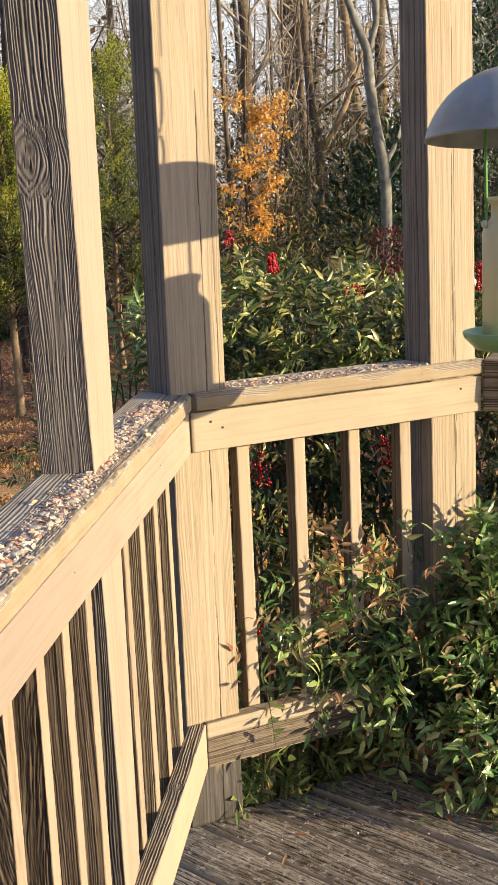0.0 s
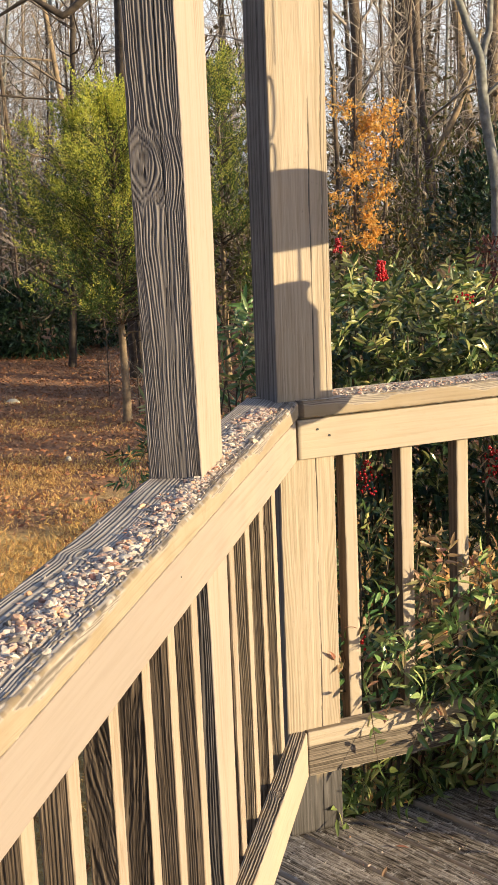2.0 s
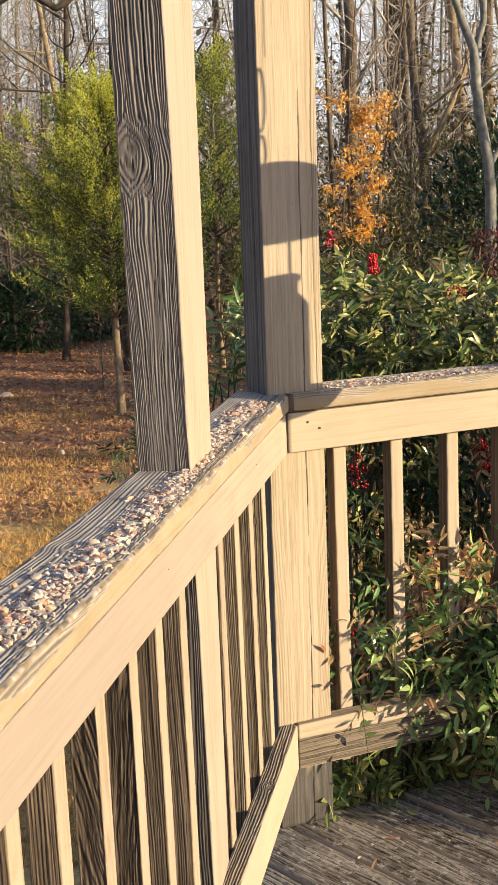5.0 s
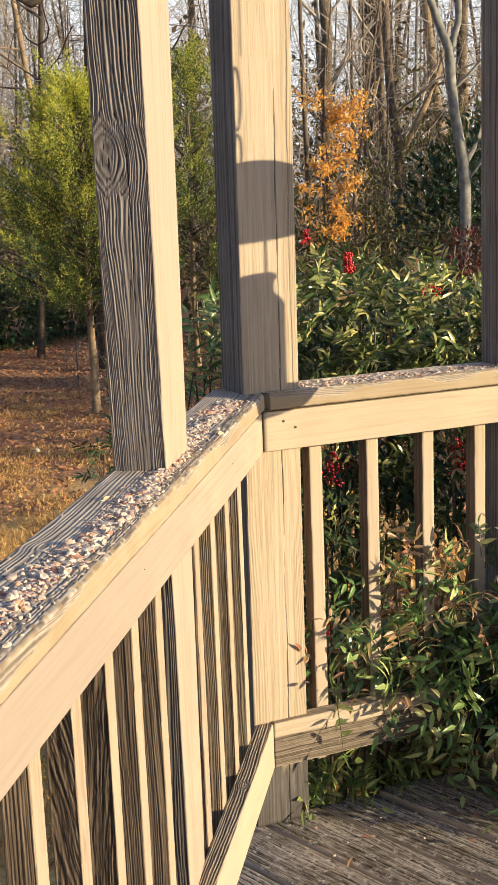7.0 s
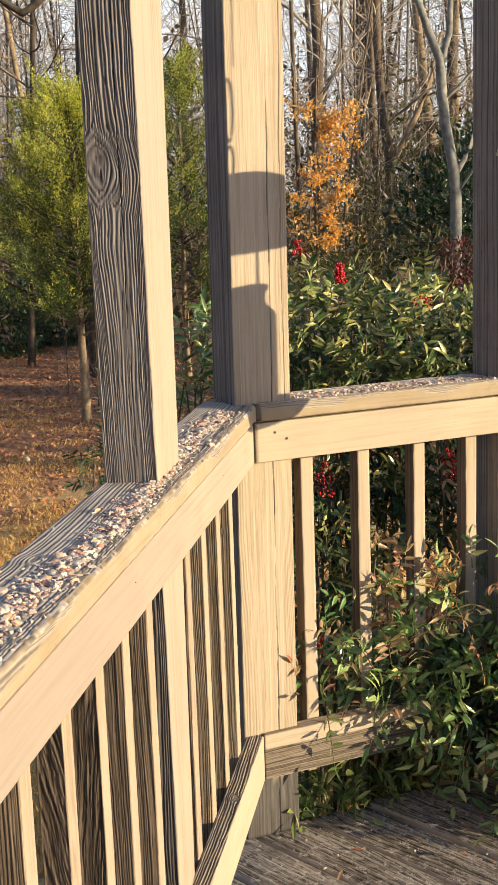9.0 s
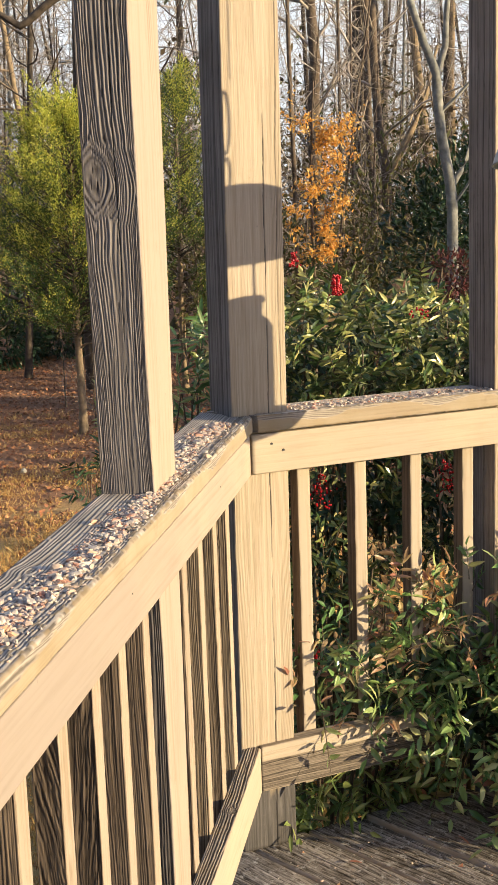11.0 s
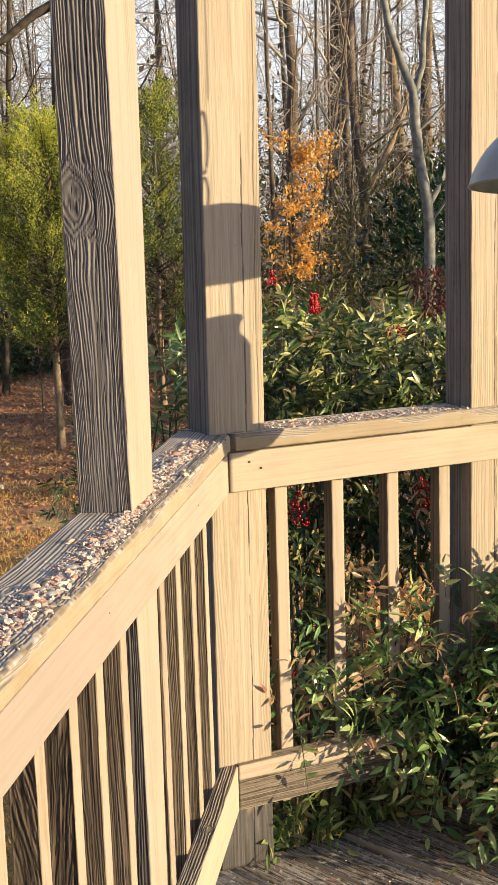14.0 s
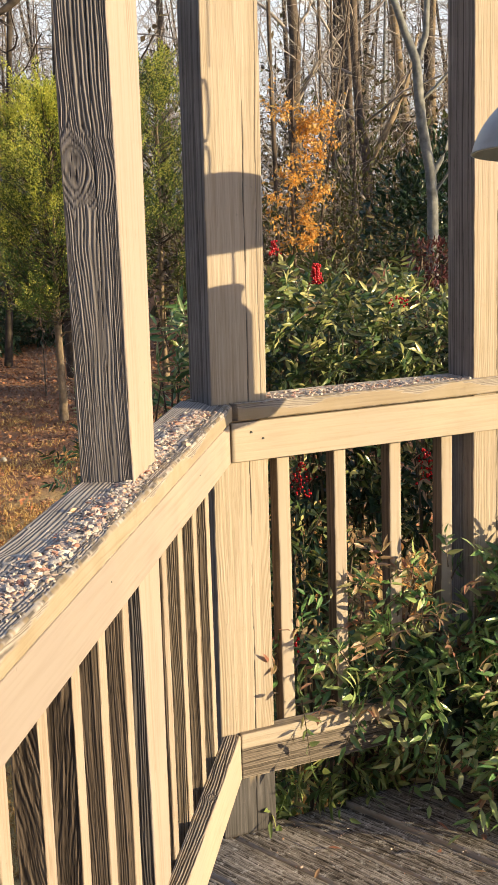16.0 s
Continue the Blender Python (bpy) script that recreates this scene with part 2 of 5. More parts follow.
nt.links.new(mix(nt, rng.outputs[0], lawn, soil), b.inputs["Base Color"])
b.inputs["Roughness"].default_value = 0.95
bump(nt, b, n2, 0.8, 0.03)


# ---- building blocks ----
def part(name, me, material, parent=None, label="", kind=""):
    """Links a bmesh or mesh as one object, under a thing where one is given."""
    if isinstance(me, bmesh.types.BMesh):
        bm, me = me, bpy.data.meshes.new(name)
        bm.to_mesh(me)
        bm.free()
    if material and not me.materials:
        me.materials.append(material)
    ob = new(name, me)
    if parent:
        ob.parent = parent
    if label:
        tagged(ob, label)
    if kind:
        tagged(ob, kind=kind)
    return ob


def thing(name, label, category, m=None, group="", kind=""):
    ob = new(name)
    ob.empty_display_size = 0.1
    if m is not None:
        ob.matrix_basis = m
    return tagged(ob, label, category, group, kind)


def raw_mesh(name, verts, faces, smooth=True, attrs=None):
    """A mesh from arrays: verts (n, 3), faces a list of (k, 3) or (k, 4) arrays or index lists."""
    me = bpy.data.meshes.new(name)
    verts = np.asarray(verts, dtype=np.float32)
    loops, starts, at = [], [], 0
    for f in faces:
        f = np.asarray(f, dtype=np.int32)
        if f.ndim == 1:
            f = f[None, :]
        loops.append(f.ravel())
        starts.append(at + np.arange(len(f)) * f.shape[1])
        at += f.size
    loops, starts = np.concatenate(loops), np.concatenate(starts)
    me.vertices.add(len(verts))
    me.vertices.foreach_set("co", verts.ravel())
    me.loops.add(len(loops))
    me.loops.foreach_set("vertex_index", loops)
    me.polygons.add(len(starts))
    me.polygons.foreach_set("loop_start", starts.astype(np.int32))
    for k, v in (attrs or {}).items():
        a = me.attributes.new(k, "FLOAT", "POINT")
        a.data.foreach_set("value", np.asarray(v, dtype=np.float32))
    me.update(calc_edges=True)
    me.validate()
    me.polygons.foreach_set("use_smooth", np.full(len(me.polygons), smooth))
    return me


TABLE = np.random.RandomState(7).rand(4096).astype(np.float32)


def vnoise(x, y, seed=0):
    """Smooth noise, 0 to 1, over arrays."""
    xi, yi = np.floor(x).astype(np.int64), np.floor(y).astype(np.int64)
    fx, fy = x - xi, y - yi
    fx, fy = fx * fx * (3 - 2 * fx), fy * fy * (3 - 2 * fy)

    def h(i, j):
        return TABLE[(i * 1619 + j * 31337 + seed * 6971) % 4096]
    return (h(xi, yi) * (1 - fx) + h(xi + 1, yi) * fx) * (1 - fy) + (h(xi, yi + 1) * (1 - fx) + h(xi + 1, yi + 1) * fx) * fy


def grain(u, l, seed, period=0.006, knots=(), wander=0.008, regular=1.0, slant=0.0, sparse=0.0):
    """Height of weathered grain, 0 in the eroded wood to 1 on the hard lines; u across, l along, in metres."""
    psi = u + wander * (vnoise(l * 2.6 + 9, u * 11 + seed, seed) - 0.5) * 2.6 + 0.0035 * (vnoise(l * 8, u * 40, seed + 3) - 0.5) + 0.0016 * (vnoise(l * 30, u * 120, seed + 4) - 0.5)
    psi = psi + slant * l
    core = np.zeros_like(psi)
    for lk, uk, r in knots:
        h = r * 2.0
        du = u - uk + 0.009 * (vnoise(l * 26, u * 60, seed + 6) - 0.5)
        dl = (l - lk + 0.25 * du) / h
        e = np.exp(-dl * dl)
        d, hole = np.abs(du), r * (0.72 * np.sqrt(np.clip(1 - (dl / 1.05) ** 2, 0, 1)) + 0.28 * np.exp(-dl * dl * 0.5))
        out = d - hole * np.exp(-np.clip(d - hole, 0, 1) / (2.0 * r))
        rho = np.sqrt((du / r) ** 2 + dl * dl)
        ring = uk + np.where(du > 0, 1, -1) * np.where(d > hole, out, -(1 - rho) * 0.8 * r)
        near = np.exp(-dl * dl * 0.25) * np.exp(-(d / (3.5 * r)) ** 2)
        psi = psi * (1 - near) + (ring + (psi - u) * 0.35) * near
        core = np.maximum(core, np.clip((0.62 * (0.65 + 0.7 * vnoise(l * 45, u * 70, seed + 17)) - rho) / 0.2, 0, 1))
    if sparse:
        lo_, W = float(u.min()), float(u.max() - u.min())
        psi = psi + sparse * W / (2 * np.pi) * np.sin(2 * np.pi * (psi - lo_) / W - np.pi * 0.15 + 0.8 * (vnoise(l * 1.3, l * 0, seed + 19) - 0.5))
    q = psi / period
    ph = q + 2.6 * vnoise(q * 0.45 + 50, l * 0.5, seed + 5)
    w = (0.5 + 0.5 * np.cos(2 * np.pi * ph)) ** (0.55 + 0.9 * vnoise(q * 0.8, l * 0.6 + 7, seed + 12))
    if regular < 1:
        k = 5.0 if regular < 0.12 else 1.0
        v = 0.5 * vnoise(q * 2.1 + 80, l * 0.9 * k, seed + 14) + 0.3 * vnoise(q * 0.9 + 20, l * 0.6 * k, seed + 15) + 0.2 * vnoise(q * 5.0, l * 2.5 * k, seed + 16)
        v = np.clip((v - 0.3) / 0.36, 0, 1)
        w = w * regular + v * v * (3 - 2 * v) * (1 - regular)
    if slant:
        psi = psi + 0.006 * (vnoise(l * 16, u * 30, seed + 24) - 0.5)
        v = 0.42 * vnoise(psi * 230, l * 11, seed + 14) + 0.33 * vnoise(psi * 520, l * 26, seed + 15) + 0.25 * vnoise(psi * 1000, l * 75, seed + 25)
        w = 0.04 + 0.70 * np.clip((v - 0.33) / 0.36, 0, 1) * (0.35 + 0.9 * vnoise(l * 9, u * 60, seed + 26))
    if sparse > 0.3:
        calm = (0.5 - 0.5 * np.cos(2 * np.pi * (u - u.min()) / (u.max() - u.min() + 1e-9))) * np.clip(2.6 * vnoise(l * 1.9, u * 14 + 2, seed + 27) - 0.3, 0, 1)
        fibre = 0.25 + 0.55 * vnoise(l * 7, u * 800, seed + 28) * (0.5 + vnoise(l * 26, u * 300, seed + 29))
        w = w * (1 - 0.7 * calm) + fibre * 0.7 * calm
    w = w * (0.62 + 0.5 * vnoise(l * 18, psi * 420, seed + 8)) - 0.25 * (vnoise(l * 45, psi * 800, seed + 9) > 0.8)
    return np.clip(w * (1 - core) + core * (0.1 + 0.75 * vnoise(l * 110, u * 190, seed)) * (vnoise(l * 45, u * 320, seed + 18) > 0.3), 0, 1)


def board(name, L0, L1, A0, A1, B0, B1, axis, parent=None, worn=None, seed=1, rad=0.004, fine=0.0009, step=0.006, end0=0.0, end1=0.0, label="",
          knots=(), depth=0.0012, period=0.006, material=None, warp=0.0, foot=0.0, crack_line=(), flake=None, wander=0.008, regular=0.35, smooth_fine=0.004, chips=0.0, slant=0.0, sparse=0.0, split=None, hidden=(), dense=None, low=None, twist=0.0):
    """A length of lumber. worn: sides ('+A', '-A', '+B', '-B') whose grain stands out. end0, end1: skew of the ends, metres along per metre across A."""
    worn = worn or {}
    side_def = [("-B", A0, A1), ("+A", B0, B1), ("+B", A1, A0), ("-A", B1, B0)]
    pa, pb, na, nb, sid, uu = [], [], [], [], [], []
    for name_s, s0, s1 in side_def:
        sg = 1 if s1 > s0 else -1
        k = max(2, int(abs(s1 - s0) / (0.012 if name_s in hidden else fine if name_s in worn or (flake and name_s in flake) else smooth_fine)))
        t = np.linspace(s0 + sg * rad, s1 - sg * rad, k)
        for v in t:
            if name_s == "-B": q = (v, B0, 0, -1)
            elif name_s == "+A": q = (A1, v, 1, 0)
            elif name_s == "+B": q = (v, B1, 0, 1)
            else: q = (A0, v, -1, 0)
            pa.append(q[0]), pb.append(q[1]), na.append(q[2]), nb.append(q[3]), sid.append(name_s), uu.append(v)
        c = {"-B": (A1 - rad, B0 + rad, -90), "+A": (A1 - rad, B1 - rad, 0), "+B": (A0 + rad, B1 - rad, 90), "-A": (A0 + rad, B0 + rad, 180)}[name_s]
        for d in (30, 60):
            g = radians(c[2] + d)
            pa.append(c[0] + rad * math.cos(g)), pb.append(c[1] + rad * math.sin(g)), na.append(math.cos(g)), nb.append(math.sin(g)), sid.append("c"), uu.append(pa[-1] + pb[-1])
    pa, pb, na, nb, uu = (np.array(v) for v in (pa, pb, na, nb, uu))
    M = len(pa)
    N = max(3, int((L1 - L0) / (step if worn or smooth_fine < 0.003 else step * 3)) + 1)
    l = np.linspace(L0, L1, N)
    if dense:                    # close rows where the grain can be seen, wide ones elsewhere
        a_, b_ = max(L0, dense[0]), min(L1, dense[1])
        l = np.concatenate([np.linspace(L0, a_, int((a_ - L0) / 0.025) + 1)[:-1], np.linspace(a_, b_, int((b_ - a_) / step) + 1), np.linspace(b_, L1, int((L1 - b_) / 0.06) + 2)[1:]])
        N = len(l)
    ll, uu2 = np.meshgrid(l, uu, indexing="ij")
    disp, ridge, bare = np.zeros((N, M)), np.ones((N, M)), np.zeros((N, M))
    for i, s in enumerate(("-B", "+A", "+B", "-A")):
        idx = np.array([k for k in range(M) if sid[k] == s])
        u, lv = uu2[:, idx], ll[:, idx]
        lo, hi = (A0, A1) if s in ("-B", "+B") else (B0, B1)
        edge = np.clip(np.minimum(u - lo, hi - u) / 0.004, 0.25, 1)
        if s in worn:
            g = grain(u, lv, seed * 5 + i, period, [k[1:] for k in knots if k[0] == s], wander, regular, slant, sparse)
            crack = vnoise(lv * 3, u * 160, seed + 40 + i) > 0.93
            disp[:, idx] = -depth * worn[s] * (1 - g) * edge - 0.0015 * crack * (vnoise(lv * 2, u * 5, seed) > 0.5)
            ridge[:, idx], bare[:, idx] = np.where(crack, g * 0.3, g), np.clip(worn[s], 0, 1)
            if low:                  # hard grain lines darkened below this height
                ridge[:, idx] *= np.where(lv < low, 0.32, 1.0)
            if split is not None:
                mid = split + 0.010 * (vnoise(lv * 2.2, lv * 0, seed + 31) - 0.5) + 0.003 * (vnoise(lv * 14, lv * 0, seed + 32) - 0.5)
                cut = np.abs(u - mid) < 0.0007 * np.clip((vnoise(lv * 2.5, lv * 0 + 5, seed + 33) - 0.25) * 4, 0, 1)
                disp[:, idx] -= 0.004 * cut
                ridge[:, idx] = np.where(cut, 0.0, ridge[:, idx])
            if chips:
                band = np.clip(1 - np.abs(u - (hi - 0.010 if chips > 0 else lo + 0.010)) / abs(chips), 0, 1)
                on = vnoise(lv * 150, u * 240, seed + 91) * 0.6 + vnoise(lv * 22, u * 70, seed + 92) * 0.4 + 0.28 * band > 0.80
                on &= band > 0
                bare[:, idx] = np.where(on, 0.15, bare[:, idx])
                disp[:, idx] = np.where(on, 0.0005, disp[:, idx])
        else:
            g = grain(u, lv, seed * 5 + i, period * 0.8, (), 0.006, 0.15)
            if hi - lo > 0.03:
                c = grain(u, lv, seed * 5 + i + 2, 0.0105 if hi - lo > 0.08 else 0.007, (), 0.022, 1.0, 0.0, 0.55) ** 0.55
                g = 0.25 * g + 0.75 * (1 - (1 - c) * np.clip(3.0 * vnoise(lv * 2.2, u * 22, seed + 81) - 0.8, 0, 1.1) * (0.45 if axis == "x" else 1.0))
            disp[:, idx] = -0.0006 * (1 - g)
            ridge[:, idx] = 0.10 + 0.90 * np.clip(g, 0, 1)
            for n_, where in enumerate(crack_line if s == "-B" else ()):
                mid = lo + (hi - lo) * where - 0.010 * (vnoise(lv * 1.5, lv * 0, seed + 2 + n_) - 0.5) - 0.003 * (vnoise(lv * 9, lv * 0, seed + 5 + n_) - 0.5)
                open_ = 0.0010 / (1 + n_) * np.clip((vnoise(lv * 1.6 + n_ * 9, lv * 0 + 3, seed + 1 + n_) - 0.3 - 0.12 * n_) * 5, 0, 1)
                cr = np.abs(u - mid) < open_
                disp[:, idx] -= 0.0025 * cr
                ridge[:, idx] = np.where(cr, 0.0, ridge[:, idx])
                bare[:, idx] = np.where(cr, 0.9, bare[:, idx])
            if flake and s in flake:
                if flake[s] < 0:
                    low = lo - flake[s] + 0.012 * (vnoise(lv * 7, lv * 0, seed + 61) - 0.5) + 0.004 * (vnoise(lv * 40, u * 200, seed + 62) - 0.5)
                    off = np.clip((low - u) / 0.003, 0, 1)
                    g2 = grain(u, lv, seed + 77, 0.0042, (), 0.008, 0.5) * 0.85
                    bare[:, idx], ridge[:, idx] = off, ridge[:, idx] * (1 - off) + off * g2
                    disp[:, idx] -= 0.0016 * off * (1.4 - g2)
                    continue
                top = hi - flake[s] * (0.25 + 1.3 * vnoise(lv * 9, lv * 0, seed + 61) ** 2) + 0.006 * (vnoise(lv * 70, u * 200, seed + 62) - 0.5)
                off = np.clip((u - top) / 0.0015, 0, 1)
                bare[:, idx] = off
                ridge[:, idx] = ridge[:, idx] * (1 - off) + off * (0.05 + 0.5 * grain(u, lv, seed + 77, 0.004))
                disp[:, idx] -= 0.0009 * off * (1 + vnoise(lv * 120, u * 120, seed + 63))
    cid = np.array([s == "c" for s in sid])
    if worn:
        cw = 0.0015 * (vnoise(ll * 35, uu2 * 40, seed + 11))
        disp[:, cid] = -cw[:, cid]
        near = max(worn.values())
        bare[:, cid], ridge[:, cid] = 0.75 * near * (vnoise(ll * 20, uu2 * 9, seed + 21) > 0.35)[:, cid], 0.3 + 0.7 * vnoise(ll * 60, uu2 * 30, seed + 23)[:, cid]
    if chips:
        bare[:, cid] = np.where(vnoise(ll * 28, uu2 * 60, seed + 96) * 0.6 + vnoise(ll * 110, uu2 * 160, seed + 97) * 0.4 > 0.52, 0.1, 1.0)[:, cid]
        rough = 0.55 * vnoise(ll * 38, uu2 * 90, seed + 94) + 0.45 * vnoise(ll * 160, uu2 * 200, seed + 95)
        ridge[:, cid] = np.clip(rough * 1.7 - 0.62, 0, 0.75)[:, cid]
        disp[:, cid] = -(0.0013 * (1 - rough))[:, cid]
    # paint worn off the foot; shade there is put into the dark colour too
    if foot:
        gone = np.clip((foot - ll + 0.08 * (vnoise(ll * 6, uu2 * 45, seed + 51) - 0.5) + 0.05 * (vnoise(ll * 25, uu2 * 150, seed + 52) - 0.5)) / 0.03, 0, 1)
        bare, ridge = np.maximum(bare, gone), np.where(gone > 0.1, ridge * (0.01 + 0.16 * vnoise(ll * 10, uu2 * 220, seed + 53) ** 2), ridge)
    A = pa[None, :] + disp * na[None, :]
    B = pb[None, :] + disp * nb[None, :]
    k0, k1 = np.clip(1 - (ll - L0) / (L1 - L0), 0, 1), np.clip((ll - L0) / (L1 - L0), 0, 1)
    Lx = ll + k0 * end0 * (A - A1) + k1 * end1 * (A - A1)
    if warp:
        B = B + warp * (vnoise(ll * 1.3, ll * 0, seed + 31) - 0.5) * 2
    if twist:                    # the length has wound about its heart in drying
        ca, cb, th = (A0 + A1) / 2, (B0 + B1) / 2, np.radians(twist) * (ll - 1.0)
        A, B = ca + (A - ca) * np.cos(th) - (B - cb) * np.sin(th), cb + (A - ca) * np.sin(th) + (B - cb) * np.cos(th)
    if axis == "x":
        V = np.stack([Lx, A, B], -1)
    else:
        V = np.stack([A, B, Lx], -1)
    i, j = np.meshgrid(np.arange(N - 1), np.arange(M), indexing="ij")
    j2 = (j + 1) % M
    quads = np.stack([i * M + j, i * M + j2, (i + 1) * M + j2, (i + 1) * M + j], -1).reshape(-1, 4)
    me = raw_mesh(name, V.reshape(-1, 3), [quads, np.arange(M)[::-1], np.arange(M) + (N - 1) * M], True, {"ridge": ridge.ravel(), "bare": bare.ravel()})
    me.polygons[len(me.polygons) - 1].use_smooth = me.polygons[len(me.polygons) - 2].use_smooth = False
    return part(name, me, material or (wood_h if axis == "x" else wood_v), parent, label)


def lathe(profile, n=40, at=(0, 0, 0), closed=False):
    """A surface turned about z from (radius, height) pairs."""
    prof = np.array(profile, float)
    a = np.linspace(0, 2 * np.pi, n, endpoint=False)
    V = np.stack([prof[None, :, 0] * np.cos(a)[:, None], prof[None, :, 0] * np.sin(a)[:, None], np.repeat(prof[None, :, 1], n, 0)], -1) + np.array(at)
    m = len(prof)
    i, j = np.meshgrid(np.arange(n), np.arange(m - 1), indexing="ij")
    q = np.stack([i * m + j, ((i + 1) % n) * m + j, ((i + 1) % n) * m + j + 1, i * m + j + 1], -1).reshape(-1, 4)
    return raw_mesh("turned", V.reshape(-1, 3), [q])


def tubes(name, paths, sides=6):
    """One mesh of round tapered tubes: each path a list of (x, y, z, r)."""
    vs, fs, base = [], [], 0
    for p in paths:
        p = np.asarray(p, float)
        c, r = p[:, :3], p[:, 3]
        t = np.gradient(c, axis=0)
        t /= np.linalg.norm(t, axis=1)[:, None] + 1e-9
        ref = np.where(np.abs(t[:, 2:3]) > 0.9, np.array([[1.0, 0, 0]]), np.array([[0, 0, 1.0]]))
        u = np.cross(t, ref)
        u /= np.linalg.norm(u, axis=1)[:, None] + 1e-9
        v = np.cross(t, u)
        a = np.linspace(0, 2 * np.pi, sides, endpoint=False)
        ring = c[:, None] + r[:, None, None] * (np.cos(a)[None, :, None] * u[:, None] + np.sin(a)[None, :, None] * v[:, None])
        n = len(p)
        i, j = np.meshgrid(np.arange(n - 1), np.arange(sides), indexing="ij")
        q = np.stack([i * sides + j, i * sides + (j + 1) % sides, (i + 1) * sides + (j + 1) % sides, (i + 1) * sides + j], -1).reshape(-1, 4) + base
        vs.append(ring.reshape(-1, 3)), fs.append(q)
        base += n * sides
    return raw_mesh(name, np.concatenate(vs), [np.concatenate(fs)])


def leaves(name, pos, way, up, length, width, fold=0.25, droop=0.2):
    """One mesh of pointed leaves, each folded along its midrib."""
    pos, way, up = (np.asarray(v, float) for v in (pos, way, up))
    n = len(pos)
    length, width = np.broadcast_to(length, n), np.broadcast_to(width, n)
    way = way / (np.linalg.norm(way, axis=1)[:, None] + 1e-9)
    side = np.cross(way, up)
    side /= np.linalg.norm(side, axis=1)[:, None] + 1e-9
    nor = np.cross(side, way)
    tmpl = [(0, 0, 0), (0.3, 0.46, 1), (0.3, 0, 0), (0.3, -0.46, 1), (0.68, 0.36, 1), (0.68, 0, 0), (0.68, -0.36, 1), (1, 0, 0)]
    V = np.zeros((n, 8, 3))
    for k, (a, s, f) in enumerate(tmpl):
        V[:, k] = pos + way * (a * length)[:, None] + side * (s * width)[:, None] + nor * (f * fold * width * 0.5 - droop * a * a * length)[:, None]
    tri = np.array([(0, 1, 2), (0, 2, 3), (4, 7, 5), (5, 7, 6)])
    quad = np.array([(1, 4, 5, 2), (2, 5, 6, 3)])
    off = (np.arange(n) * 8)[:, None, None]
    return raw_mesh(name, V.reshape(-1, 3), [(tri[None] + off).reshape(-1, 3), (quad[None] + off).reshape(-1, 4)], False)


def blades(name, pos, way, up, length, width):
    """One mesh of small pointed blades, each a bent diamond."""
    pos, way, up = (np.asarray(v, float) for v in (pos, way, up))
    n = len(pos)
    way = way / (np.linalg.norm(way, axis=1)[:, None] + 1e-9)
    side = np.cross(way, up)
    side /= np.linalg.norm(side, axis=1)[:, None] + 1e-9
    nor = np.cross(side, way)
    L, W = np.broadcast_to(length, n)[:, None], np.broadcast_to(width, n)[:, None]
    V = np.stack([pos, pos + way * 0.45 * L + side * 0.5 * W, pos + way * L - nor * 0.15 * L, pos + way * 0.45 * L - side * 0.5 * W], 1)
    off = (np.arange(n) * 4)[:, None, None]
    return raw_mesh(name, V.reshape(-1, 3), [(np.array([(0, 1, 2), (0, 2, 3)])[None] + off).reshape(-1, 3)], False)


# ---- plan of the deck rail ----
LEFT, RIGHT, NEXT = radians(83.51), radians(27.27), radians(-21.5)
P = Vector((-0.1248, 2.6036, 0))
dl, nl = Vector((math.cos(LEFT), math.sin(LEFT), 0)), Vector((math.sin(LEFT), -math.cos(LEFT), 0))
dr, nr = Vector((math.cos(RIGHT), math.sin(RIGHT), 0)), Vector((math.sin(RIGHT), -math.cos(RIGHT), 0))
dn, nn = Vector((math.cos(NEXT), math.sin(NEXT), 0)), Vector((math.sin(NEXT), -math.cos(NEXT), 0))


def axes(o, x, y):
    z = x.cross(y)
    return Matrix(((x.x, y.x, z.x, o.x), (x.y, y.y, z.y, o.y), (x.z, y.z, z.z, o.z), (0, 0, 0, 1)))


ML = axes(P, -dl, nl)          # x runs from the corner back along the left run, y inwards
MR = axes(P, dr, -nr)          # x runs along the right run, y outwards
P2 = P + dr * 0.777
MN = axes(P2, dn, -nn)
TOP, CAP, FAS = 0.998, 0.960, 0.871
RAIL_T, RAIL_B = 0.250, 0.143
MIT = math.tan((LEFT - RIGHT) / 2)

# ---- ground ----
GZ = -0.45
gx = np.concatenate([np.linspace(-900, -16, 14), np.linspace(-14, 16, 151), np.linspace(18, 900, 14)])
gy = np.concatenate([np.linspace(-900, -6, 12), np.linspace(-5, 30, 176), np.linspace(32, 1500, 16)])
GX, GY = np.meshgrid(gx, gy, indexing="ij")


def ground_h(x, y):
    return GZ + 0.10 * (vnoise(x * 0.35 + 40, y * 0.35 + 40, 60) - 0.5) * np.clip((y - 5) / 4, 0, 1) + 0.03 * (vnoise(x * 2 + 90, y * 2 + 90, 61) - 0.5)


gi, gj = np.meshgrid(np.arange(len(gx) - 1), np.arange(len(gy) - 1), indexing="ij")
w = len(gy)
gq = np.stack([gi * w + gj, (gi + 1) * w + gj, (gi + 1) * w + gj + 1, gi * w + gj + 1], -1).reshape(-1, 4)
ground = part("ground", raw_mesh("ground", np.stack([GX, GY, ground_h(GX, GY)], -1).reshape(-1, 3), [gq]), m_ground)
tagged(ground, "brown leaf-strewn soil and lawn at the wood's edge", "ground", kind="structure")

